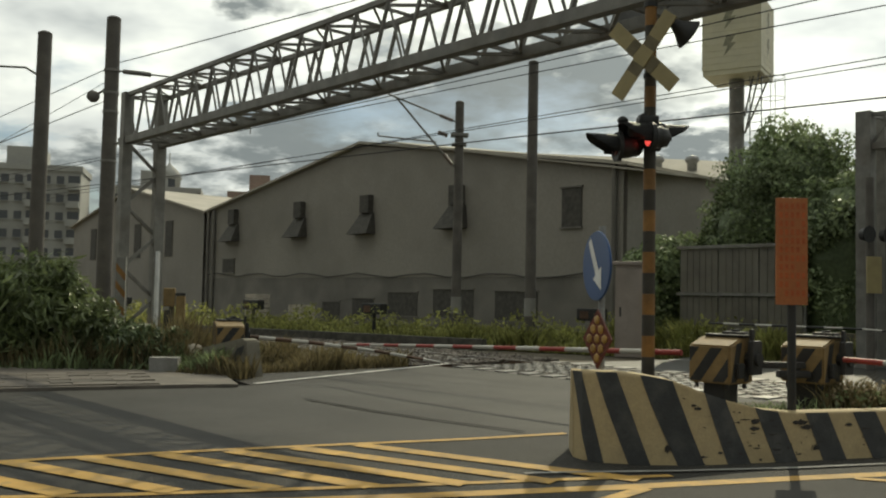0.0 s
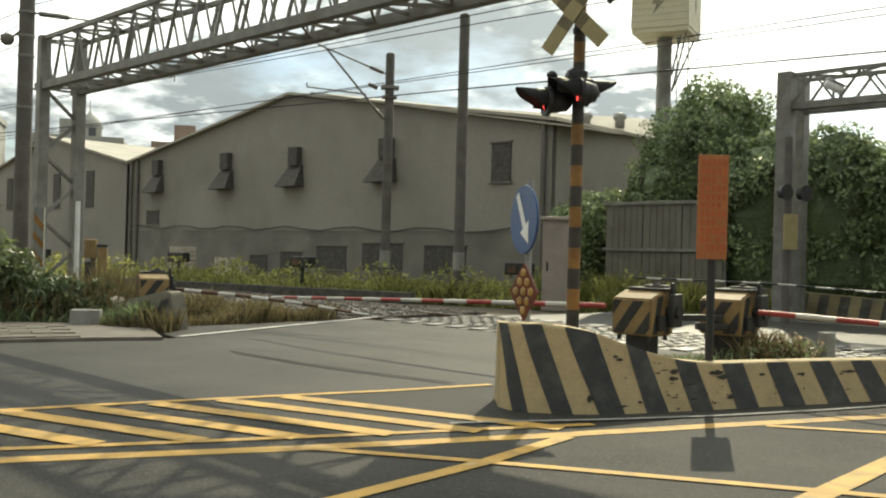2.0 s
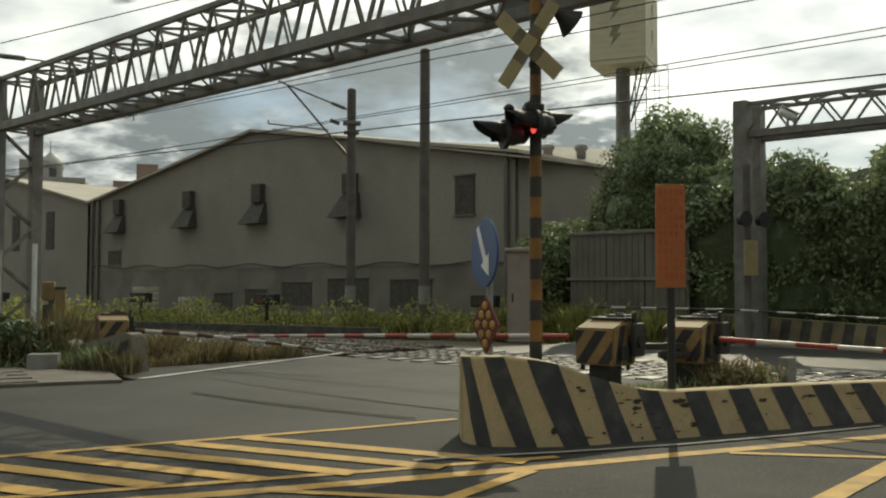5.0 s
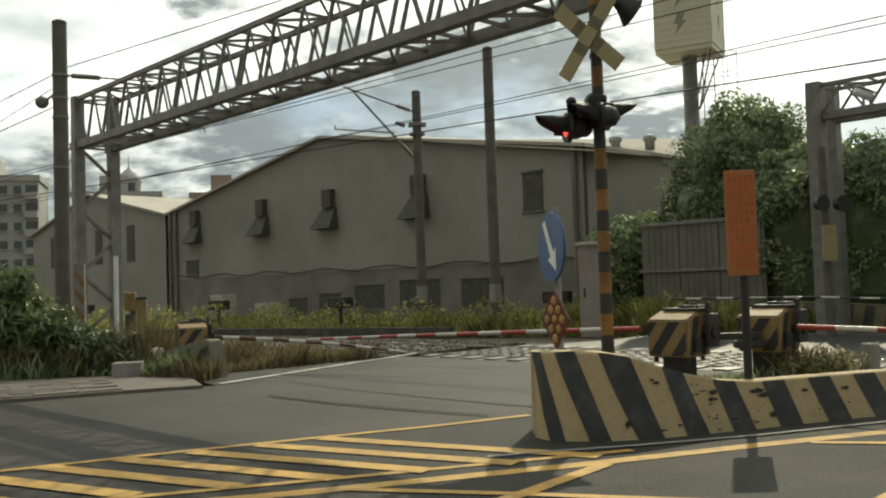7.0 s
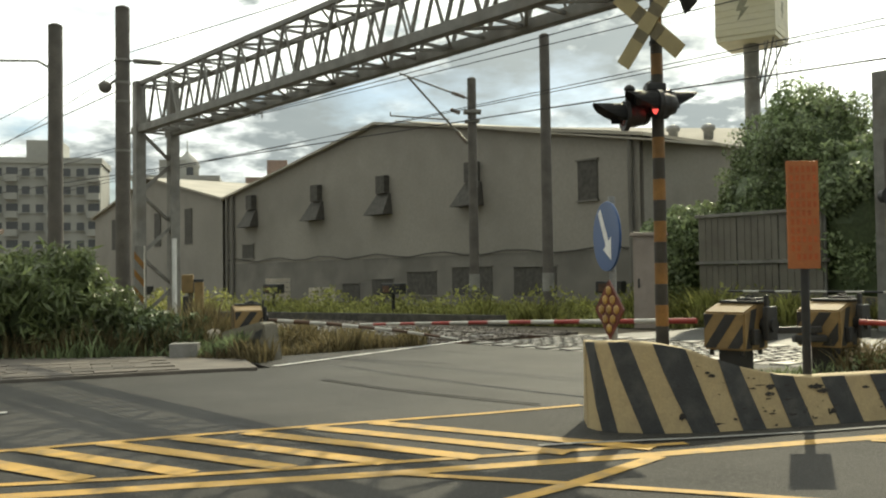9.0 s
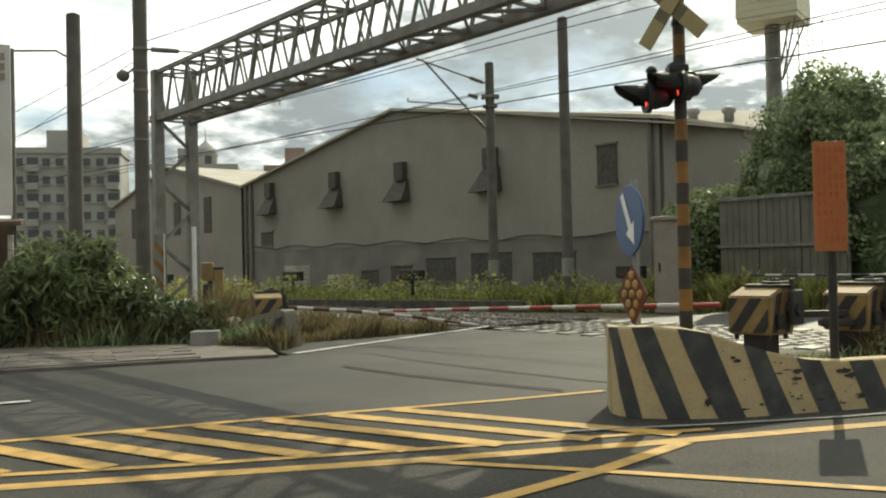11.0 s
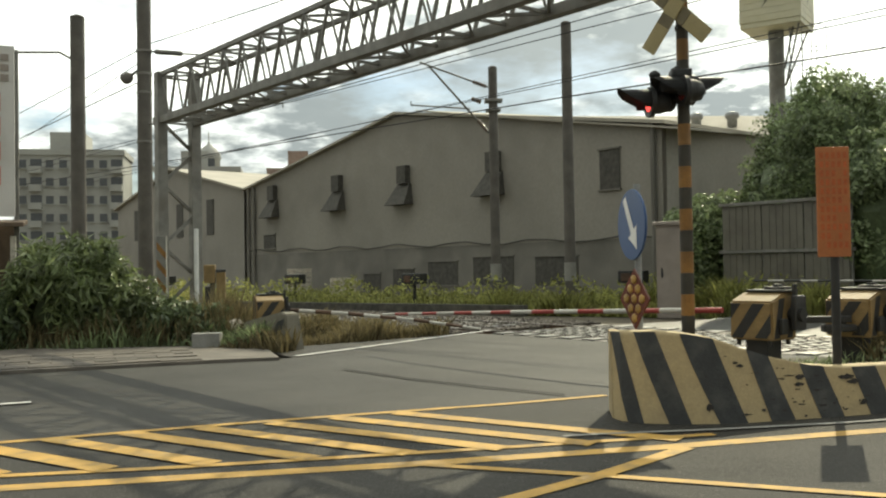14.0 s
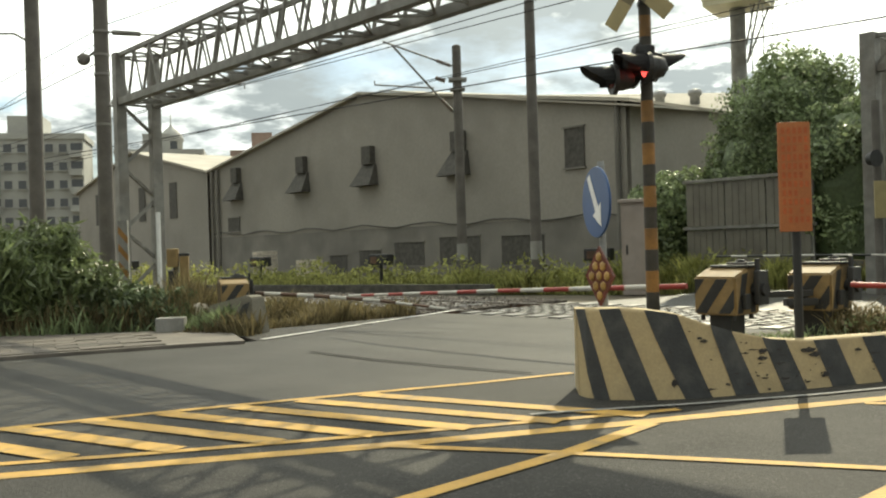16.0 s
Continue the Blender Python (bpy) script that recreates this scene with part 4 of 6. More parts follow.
# fence sheets beneath the vines
fence = thing("sheet_fence", pose(0, 0, 0, 0, 0, TRACK), "weathered pale sheet-metal fence with a steel rail", "fence")
for k in range(3):
    for z0_, z1_ in ((-0.1, 1.6), (1.72, 2.95)):
        bm = B()
        s = -15.4 + k * 1.25
        bx(bm, s, 23.0, z0_, s + 1.2, 23.04, z1_, 0, 0.004)
        for j in range(1, 6):
            bx(bm, s + j * 0.2 - 0.02, 22.98, z0_, s + j * 0.2 + 0.02, 23.0, z1_)
        part("panel", bm, FENCE_SHEET, fence)
for z in (1.62, 2.96):
    bm = B()
    bx(bm, -15.5, 22.93, z, -11.5, 23.0, z + 0.09, 0, 0.01)
    part("rail", bm, STEEL, fence)
for k in range(4):
    bm = B()
    bx(bm, -15.45 + k * 1.25, 23.05, -0.1, -15.38 + k * 1.25, 23.12, 3.0)
    part("post", bm, STEEL, fence)

# ---- striped wall beyond the far road ----
far_wall = thing("roadside_barrier", pose(0, 0, 0, 0, 0, TRACK), "long low concrete wall in black and yellow stripes dulled by painted haze", "barrier")


def far_top(s):
    """The wall's top sinks along the falling road."""
    return max(0.25, 0.74 - 0.0485 * (s + 10.4))


bm = B()
FAR_ENDS = [-10.6 + 0.9 * k for k in range(39)]
rings_ = [[bm.verts.new(p) for p in ((q, 22.5, -0.3), (q, 22.8, -0.3), (q, 22.76, far_top(q)), (q, 22.54, far_top(q)))] for q in FAR_ENDS]
for r0_, r1_ in zip(rings_, rings_[1:]):
    for k in range(4):
        bm.faces.new((r0_[k], r1_[k], r1_[(k + 1) % 4], r0_[(k + 1) % 4]))
bm.faces.new(rings_[0])
bm.faces.new(rings_[-1][::-1])
bmesh.ops.recalc_face_normals(bm, faces=bm.faces[:])
part("wall", bm, FAR_WALL, far_wall)
# grey instead of black stripes, the haze being painted into their tone
for k in range(66):
    q = -10.5 + k * 0.50
    h0, h1 = far_top(q + 0.14) - 0.02, far_top(q + 0.36) - 0.02
    bm = B()
    bm.faces.new([bm.verts.new(p) for p in ((q, 22.49, -0.1), (q + 0.24, 22.49, -0.1), (q + 0.36, 22.53, h1), (q + 0.12, 22.53, h0))])
    part("stripe", bm, SOOTY, far_wall)

# ---- crossing panels ----
panels = thing("crossing_panels", pose(0, 0, 0, 0, 0, TRACK), "chequered steel panels between and beside the rails", "crossing panel", kind="structure")
bm = B()
L_, D_ = 0.60, 0.60
bx(bm, 0, 0, -0.06, L_ - 0.02, D_ - 0.02, 0.002, 1)
for i in range(2):
    for j in range(2):
        x, y = 0.03 + i * 0.29 + 0.06 * j, 0.05 + j * 0.29
        bx(bm, x, y, 0.002, x + 0.17, y + 0.20, 0.022)
mid_me = finish(bm, "panel", (PANEL_STEEL, PLATE_DARK))
bm = B()
bx(bm, 0, 0, -0.06, L_ - 0.02, 0.5, 0.003, 1)
bx(bm, 0.04, 0.04, 0.003, 0.34, 0.46, 0.026)
edge_me = finish(bm, "panel", (PANEL_STEEL, PLATE_DARK))
for k in range(58):
    s = -13.9 + k * L_
    for me_, c in ((edge_me, 12.58), (edge_me, 15.48), *((mid_me, 13.34 + 0.63 * q) for q in range(3))):
        ob = new("panel", me_)
        ob.parent = panels
        ob.location = (s, c, 0)
bm = B()
bx(bm, -14.0, 12.55, -0.2, 22, 16.05, -0.065)
part("base", bm, CONCRETE, panels)

# ---- crossing signal on the island ----
SIG = Vector((2.575, 10.0, 0.28))


def signal():
    root = thing("crossing_signal", Matrix.Translation(SIG), "level-crossing signal mast with crossbuck, dark lamps and amber bands", "crossing signal")
    z, k = -0.16, 0
    while z < 4.75:
        bm = B()
        rod(bm, (0, 0, z), (0, 0, z + 0.228), 0.072 - 0.002 * z, 20)
        part("band", bm, BAND_ORANGE if k % 2 else BAND_DARK, root, "amber painted band" if k % 2 else "black painted band")
        z += 0.23
        k += 1
    # crossbuck
    for ang, off in ((45, 0.0), (-52, 0.025)):
        m = pose(-0.12, -0.14 - off, 3.825, 0, 0, -43) @ pose(0, 0, 0, 0, ang, 0)
        bm = B()
        bx(bm, -0.53, -0.010, -0.085, 0.53, 0.010, 0.09, 0, 0.004, m)
        arm = part("crossbuck_board", bm, CROSS_YELLOW, root, "yellow crossbuck board with faded dark sections")
        for x in (-0.22, 0.10):
            bm = B()
            bx(bm, x, -0.014, -0.084, x + 0.12, -0.0105, 0.084, 0, 0, m)
            part("dark_section", bm, CROSS_DARK, arm)
    # horn loudspeaker
    bm = B()
    lathe(bm, [(0.05, 0), (0.06, 0.08), (0.05, 0.12), (0.09, 0.22), (0.17, 0.34), (0.18, 0.36)], 16, 0, pose(0.12, -0.1, 4.30, 0, 122, 10))
    part("horn", bm, SIGNAL_BLACK, root, "dark horn loudspeaker")
    # brackets and housings
    bm = B()
    rod(bm, (-0.42, -0.06, 2.92), (0.20, 0.06, 3.04), 0.05, 10)
    rod(bm, (-0.34, -0.02, 3.08), (0.16, 0.06, 3.08), 0.045, 10)
    part("bracket", bm, SIGNAL_BLACK, root)
    bm = B()
    bx(bm, -0.28, -0.15, 2.92, 0.15, 0.13, 3.10, 0, 0.05)
    bx(bm, -0.14, -0.11, 3.09, 0.08, 0.10, 3.19, 0, 0.03)
    part("junction_box", bm, SIGNAL_BLACK, root)
    bm = B()
    rod(bm, (-0.31, -0.02, 2.93), (-0.31, -0.02, 3.12), 0.05, 12)
    lathe(bm, [(0.05, 0), (0.065, 0.02), (0.05, 0.05), (0.02, 0.07)], 12, 0, pose(-0.31, -0.02, 3.11))
    part("bell", bm, SIGNAL_BLACK, root, "small dark warning bell")
    bm = B()
    rod(bm, (-0.12, -0.02, 3.17), (-0.02, 0.0, 3.23), 0.03, 10)
    rod(bm, (-0.02, 0.0, 3.23), (0.05, 0.0, 3.18), 0.03, 10)
    part("conduit", bm, SIGNAL_BLACK, root)
    for zc in (2.98, 3.10, 3.62, 3.98, 4.42):
        bm = B()
        rod(bm, (0, 0, zc), (0, 0, zc + 0.05), 0.078, 16)
        part("clamp", bm, SIGNAL_BLACK, root)
    for x, y, z, ang, flash in LAMPS:
        m = pose(x, y, z, 0, 0, ang) @ pose(0, 0, 0, 0, 90, 0)
        bm = B()
        lathe(bm, [(0.05, -0.24), (0.10, -0.21), (0.125, -0.12), (0.125, -0.05), (0.165, -0.045), (0.165, -0.035)], 20, 0, m)
        lamp = part("lamp_housing", bm, SIGNAL_BLACK, root)
        # hood: open below, flat top edge
        bm = B()
        rows_ = []
        for i in range(2):
            for j in range(15):
                a = math.pi * (-0.16 + 1.32 * j / 14)
                ln = -0.035 if i == 0 else 0.10 + 0.24 * max(0.0, math.sin(a)) ** 0.45
                rows_.append(bm.verts.new((-0.14 * math.sin(a), 0.14 * math.cos(a), ln)))
        for j in range(14):
            bm.faces.new((rows_[j], rows_[j + 1], rows_[16 + j], rows_[15 + j]))
        bmesh.ops.solidify(bm, geom=bm.faces[:], thickness=0.008)
        bmesh.ops.transform(bm, matrix=m, verts=bm.verts[:])
        part("hood", bm, SIGNAL_BLACK, lamp)
        # bezel that closes the gap round the disc
        bm = B()
        ring = [[bm.verts.new((rad * math.cos(k * math.tau / 24), rad * math.sin(k * math.tau / 24), zz)) for k in range(24)] for rad, zz in ((0.1045, -0.042), (0.164, -0.042), (0.164, 0.004), (0.1045, 0.004))]
        for j in range(4):
            for k in range(24):
                bm.faces.new((ring[j][k], ring[j][(k + 1) % 24], ring[(j + 1) % 4][(k + 1) % 24], ring[(j + 1) % 4][k]))
        bmesh.ops.recalc_face_normals(bm, faces=bm.faces[:])
        bmesh.ops.transform(bm, matrix=m, verts=bm.verts[:])
        part("bezel", bm, SIGNAL_BLACK, lamp)
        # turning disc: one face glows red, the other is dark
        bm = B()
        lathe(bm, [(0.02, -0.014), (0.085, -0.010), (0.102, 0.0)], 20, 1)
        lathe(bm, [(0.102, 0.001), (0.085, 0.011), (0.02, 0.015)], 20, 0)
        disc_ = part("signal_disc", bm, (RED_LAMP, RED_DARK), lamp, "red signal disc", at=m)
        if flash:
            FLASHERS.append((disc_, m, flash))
    return root


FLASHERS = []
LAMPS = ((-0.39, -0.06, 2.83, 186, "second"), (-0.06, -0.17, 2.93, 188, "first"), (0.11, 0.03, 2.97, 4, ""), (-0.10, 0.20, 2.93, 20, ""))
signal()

# ---- signs on the island ----
blue = thing("arrow_sign", Matrix.Translation((1.785, 8.95, 0.0)), "round blue traffic sign with white arrow on a grey post", "road sign")
bm = B()
rod(bm, (0.06, 0.04, 0), (0.06, 0.04, 2.15), 0.035, 12)
part("post", bm, GALV, blue)
m = pose(0, 0, 1.755, 0, 0, -79)
bm = B()
lathe(bm, [(0.34, -0.012), (0.345, 0.0), (0.34, 0.012)], 40, 0, m @ pose(0, 0, 0, 90, 0, 0))
disc = part("disc", bm, BLUE_SIGN, blue, "blue disc")
bm = B()
pa = [(-0.04, 0.30), (-0.045, -0.08), (-0.12, -0.08), (0.0, -0.28), (0.12, -0.08), (0.045, -0.08), (0.04, 0.30)]
vs = [bm.verts.new((x, -0.016, z)) for x, z in pa]
bm.faces.new(vs)
bmesh.ops.transform(bm, matrix=m @ pose(0, 0, 0, 0, -31, 0), verts=bm.verts[:])
part("arrow", bm, WHITE_SIGN, disc, "white arrow")
# diamond reflector
m = pose(0.0, -0.04, 1.04, 0, 0, -58)
bm = B()
vs = [bm.verts.new(p) for p in ((0, 0, -0.29), (0.20, 0, 0), (0, 0, 0.29), (-0.20, 0, 0), (0, 0.02, -0.29), (0.20, 0.02, 0), (0, 0.02, 0.29), (-0.20, 0.02, 0))]
for f in ((0, 1, 2, 3), (7, 6, 5, 4), (0, 4, 5, 1), (1, 5, 6, 2), (2, 6, 7, 3), (3, 7, 4, 0)):
    bm.faces.new([vs[i] for i in f])
bmesh.ops.transform(bm, matrix=m, verts=bm.verts[:])
dia = part("diamond_plate", bm, PLATE_RED, blue, "dull red diamond plate with amber reflectors")
for z, xs in ((0.185, (0,)), (0.095, (-0.052, 0.052)), (0.0, (-0.105, 0, 0.105)), (-0.095, (-0.052, 0.052)), (-0.185, (0,))):
    for x in xs:
        bm = B()
        lathe(bm, [(0.042, 0), (0.040, 0.008), (0.02, 0.012)], 6, 0, m @ pose(x, -0.001, z, 90, 0, 0) @ Matrix.Diagonal((0.95, 1.15, 1, 1)) @ pose(0, 0, 0, 0, 0, 30))
        part("reflector", bm, REFLECTOR, dia)

osign = thing("notice_sign", Matrix.Translation((3.54, 8.50, 0.0)), "tall faded orange notice board on a dark post", "sign")
bm = B()
rod(bm, (0.02, 0.04, 0), (0.02, 0.04, 2.3), 0.04, 12)
part("post", bm, SIGNAL_BLACK, osign)
m = pose(0, 0, 1.92, 0, 0, -4)
bm = B()
bx(bm, -0.148, -0.012, -0.51, 0.148, 0.006, 0.50, 0, 0.004, m)
brd = part("board", bm, ORANGE_SIGN, osign)
rr = random.Random(3)
for col in range(5):
    for row in range(11):
        if rr.random() < 0.9:
            bm = B()
            x, z = -0.115 + col * 0.052, 0.42 - row * 0.082
            bx(bm, x, -0.0145, z - 0.028, x + 0.030, -0.0125, z + 0.028, 0, 0, m)
            part("writing_bar", bm, RED_WRITING, brd)

# ---- boom machines and booms ----


def boom_machine(at, label):
    root = thing("barrier_machine", at, label, "barrier machine", "boom machines")
    bm = B()
    bx(bm, -0.13, -0.13, 0, 0.13, 0.13, 0.30, 0, 0.01)
    bx(bm, -0.18, -0.18, 0, 0.18, 0.18, 0.03, 0, 0.008)
    part("pedestal", bm, SIGNAL_BLACK, root)
    # housing: upright sides, front corners cut back, the top sloping to the front
    X, Y = 0.25, 0.23
    prof = [(-Y, 0.30), (Y, 0.30), (Y, 0.79), (0.02, 0.79), (-Y, 0.70)]
    bm = B()
    lo = [bm.verts.new((-X, y, z)) for y, z in prof]
    hi = [bm.verts.new((X, y, z)) for y, z in prof]
    n = len(prof)
    for k in range(n):
        bm.faces.new((lo[k], hi[k], hi[(k + 1) % n], lo[(k + 1) % n]))
    bm.faces.new(lo)
    bm.faces.new(hi[::-1])
    bmesh.ops.recalc_face_normals(bm, faces=bm.faces[:])
    bmesh.ops.bevel(bm, geom=bm.edges[:], offset=0.018, segments=2, affect="EDGES")
    body = part("body", bm, MACHINE_YELLOW, root, "yellow sheet-metal housing")
    # broad slanted dark stripes on the front, folding over the sloping top, and on the sides
    for shape in (((-0.235, 0.32), (-0.095, 0.32), (0.165, 0.68), (0.025, 0.68)), ((0.045, 0.32), (0.185, 0.32), (0.235, 0.389), (0.235, 0.583)), ((-0.235, 0.514), (-0.115, 0.68), (-0.235, 0.68))):
        bm = B()
        bm.faces.new([bm.verts.new((x, -Y - 0.003, z)) for x, z in shape])
        part("stripe", bm, SIGNAL_BLACK, body)
    for xx in (X + 0.003, -X - 0.003):
        for y0 in (-0.20, 0.04):
            bm = B()
            bm.faces.new([bm.verts.new(p) for p in ((xx, y0, 0.32), (xx, y0 + 0.10, 0.32), (xx, min(y0 + 0.21, 0.215), 0.765 if y0 > 0 else 0.74), (xx, y0 + 0.10, 0.765 if y0 > 0 else 0.725))])
            part("stripe", bm, SIGNAL_BLACK, body)
    bm = B()
    bx(bm, -0.20, 0.0, 0.79, 0.27, 0.25, 0.82, 0, 0.01)
    bx(bm, -0.02, 0.05, 0.82, 0.22, 0.22, 0.85, 0, 0.008)
    rod(bm, (0.10, 0.13, 0.84), (0.10, 0.13, 0.875), 0.05, 12)
    part("lid", bm, SIGNAL_BLACK, root)
    bm = B()
    rod(bm, (0.24, 0.12, 0.56), (0.40, 0.12, 0.56), 0.07, 14)
    bx(bm, 0.31, 0.02, 0.40, 0.37, 0.22, 0.76, 0, 0.015)
    bx(bm, 0.29, 0.08, 0.74, 0.33, 0.13, 0.88, 0, 0.008)
    part("crank", bm, SIGNAL_BLACK, root)
    bm = B()
    bx(bm, 0.255, -0.12, 0.36, 0.30, 0.0, 0.52, 0, 0.01)
    part("latch_box", bm, SIGNAL_BLACK, root)
    for x in (-0.19, 0.19):
        for y in (-0.16, 0.16):
            bm = B()
            rod(bm, (x, y, 0.24), (x, y, 0.31), 0.025, 8)
            part("foot", bm, SIGNAL_BLACK, root)
    return root


boom_machine(pose(3.33, 9.85, 0.26, 0, 0, -51), "striped yellow boom machine on a black pedestal")
boom_machine(pose(4.42, 10.05, 0.26, 0, 0, -51), "striped yellow boom machine on a black pedestal beside weeds")
boom_machine(pose(-3.3, 16.75, 0.12, 0, 0, 20), "sooty striped boom machine by the pavement")
bm = B()
bx(bm, 3.55, 9.80, 0.72, 4.25, 9.88, 0.79, 0, 0.01)
bx(bm, 3.95, 9.78, 0.62, 4.30, 9.90, 0.70, 0, 0.02)
solid("counterweight_arm", bm, SIGNAL_BLACK, pose(0, 0, 0.0), "dark counterweight arm between the boom machines", "counterweight")


def boom(pts, r0, r1, seg_len, label, reds=(BOOM_RED, BOOM_WHITE)):
    """A drooping striped pole in short sections along a curve through the points."""
    root = thing("crossing_boom", Matrix.Translation(pts[0]), label, "barrier boom", "crossing booms")
    p = [Vector(q) - Vector(pts[0]) for q in pts]
    cum = [0.0]
    for a, b in zip(p, p[1:]):
        cum.append(cum[-1] + (b - a).length)

    def at(u):
        return Vector([float(np.interp(u, cum, [q[i] for q in p])) for i in range(3)])

    n = int(cum[-1] / seg_len)
    for k in range(n):
        u0, u1 = k * seg_len, (k + 1) * seg_len
        f0, f1 = u0 / cum[-1], u1 / cum[-1]
        bm = B()
        rod(bm, at(u0), at(u1), r0 + (r1 - r0) * f0, 10, r0 + (r1 - r0) * f1)
        part("section", bm, reds[k % 2], root, "red band" if k % 2 == 0 else "white band")
    return root


boom([(3.05, 10.35, 0.842), (1.7, 11.7, 0.785), (0.9, 12.6, 0.745), (-0.2, 13.9, 0.68), (-1.25, 15.4, 0.60)], 0.034, 0.020, 0.40, "red and white striped boom lowered across the road")
boom([(4.45, 9.35, 0.857), (5.2, 8.2, 0.832), (6.0, 6.95, 0.82), (8.2, 3.9, 0.79)], 0.030, 0.014, 0.43, "red and white striped boom lowered over the lane")
boom([(-3.1, 17.2, 0.62), (-1.8, 16.6, 0.56), (-0.6, 15.9, 0.47), (0.70, 14.9, 0.33)], 0.04, 0.02, 0.35, "drooping bamboo boom with faded red and white tape", (RAIL_RUST, BOOM_WHITE))
boom([W(-12.6, 20.0, 0.92), W(-9, 20, 0.92), W(-4, 20, 0.72), W(-0.5, 20, 0.53), W(3, 20, 0.4)], 0.026, 0.016, 0.42, "thin drooping boom beyond the tracks", (SIGNAL_BLACK, BOOM_WHITE))

bm = B()
bx(bm, -0.07, -0.07, 0, 0.07, 0.07, 0.33, 0, 0.012)
solid("marker_post", bm, CONCRETE, pose(5.55, 9.95, 0.28, 0, 0, 20), "short square concrete marker post on the island", "post")

# far signal with yellow plate
fs = thing("crossing_signal", pose(*W(-8.98, 20.75), 0, 0, 20), "distant crossing signal mast with a yellow plate", "crossing signal")
bm = B()
rod(bm, (0, 0, -0.1), (0, 0, 4.3), 0.09, 12)
part("mast", bm, POLE_CONCRETE, fs)
bm = B()
bx(bm, -0.22, -0.13, 1.70, 0.22, -0.10, 2.52, 0, 0.005)
part("plate", bm, CROSS_YELLOW, fs, "dull yellow plate")
for x in (-0.3, 0.3):
    bm = B()
    lathe(bm, [(0.08, 0), (0.14, 0.04), (0.14, 0.2), (0.19, 0.21), (0.19, 0.23)], 14, 0, pose(x, -0.05, 3.0, 90, 0, 0))
    part("lamp_housing", bm, SIGNAL_BLACK, fs)
# ---- louvred box on a steel column ----
tower = thing("signal_tower_box", pose(*W(-17.75, 30.0), 0, 0, TRACK + 17), "cream louvred box on a tall steel column with caged ladder", "tower sign")
bm = B()
rod(bm, (0, 0, -0.1), (0, 0, 9.63), 0.27, 20)
part("column", bm, STEEL, tower)
bm = B()
bx(bm, -0.95, -1.0, 9.73, 1.05, 1.0, 12.30, 0, 0.02)
part("box", bm, TANK_CREAM, tower)
for k in range(11):
    z = 9.76 + k * 0.231
    bm = B()
    bx(bm, -0.99, -1.04, z, 1.09, 1.04, z + 0.224, 0, 0.005)
    part("louvre", bm, TANK_CREAM, tower)
bm = B()
bx(bm, -0.97, -1.02, 9.58, 1.07, 1.02, 9.74, 0, 0.02)
part("base_frame", bm, TANK_CREAM, tower)
for x, z in ((-0.05, 11.58), (-0.05, 10.63)):
    bm = B()
    pa = [(-0.05, 0.35), (0.22, 0.35), (0.08, 0.08), (0.25, 0.08), (-0.15, -0.40), (-0.02, -0.03), (-0.18, -0.03)]
    vs = [bm.verts.new((x + px * 1.1, -1.05, z + pz)) for px, pz in pa]
    bm.faces.new(vs)
    part("bolt_mark", bm, BOLT_GREY, tower, "faded lightning-bolt mark")
for zz in (11.58, 10.63):
    bm = B()
    bm.faces.new([bm.verts.new((1.10, px, zz + pz)) for px, pz in pa])
    part("bolt_mark", bm, BOLT_GREY, tower, "faded lightning-bolt mark")
for x in (0.55, 0.95):
    bm = B()
    rod(bm, (x, -0.35, 6.0), (x, -0.35, 9.75), 0.022, 6)
    part("ladder_stile", bm, GALV, tower)
for k in range(12):
    bm = B()
    rod(bm, (0.55, -0.35, 6.1 + k * 0.3), (0.95, -0.35, 6.1 + k * 0.3), 0.016, 6)
    part("rung", bm, GALV, tower)
for k in range(4):
    bm = B()
    tube(bm, [(1.35 + 0.40 * math.cos(math.tau * j / 16), -0.35 + 0.4 * math.sin(math.tau * j / 16), 7.2 + k * 0.75) for j in range(17)], 0.014)
    part("cage_hoop", bm, GALV, tower)
for a in (0, 1.6, 3.1, 4.7):
    bm = B()
    rod(bm, (1.35 + 0.4 * math.cos(a), -0.35 + 0.4 * math.sin(a), 6.6), (1.35 + 0.4 * math.cos(a), -0.35 + 0.4 * math.sin(a), 9.5), 0.014, 5)
    part("cage_bar", bm, GALV, tower)
for a, b in (((0.3, 0, 7.6), (1.0, -0.8, 9.72)), ((0.3, 0, 7.6), (0.95, 0.8, 9.72)), ((0.3, -0.1, 8.2), (0.7, -0.35, 9.72))):
    bm = B()
    rod(bm, a, b, 0.035, 8)
    part("strut", bm, STEEL, tower)

# ---- overhead wires ----


def wire(a, b, r, ext0, ext1, sag, label="thin dark overhead wire along the line"):
    a, b = Vector(a), Vector(b)
    d = b - a
    p, q = a - d * ext0, b + d * ext1
    bm = B()
    tube(bm, [p.lerp(q, k / 14) - Vector((0, 0, sag * 4 * (k / 14) * (1 - k / 14))) for k in range(15)], r)
    return solid("overhead_wire", bm, WIRE, Matrix(), label, "wire", "overhead wires")


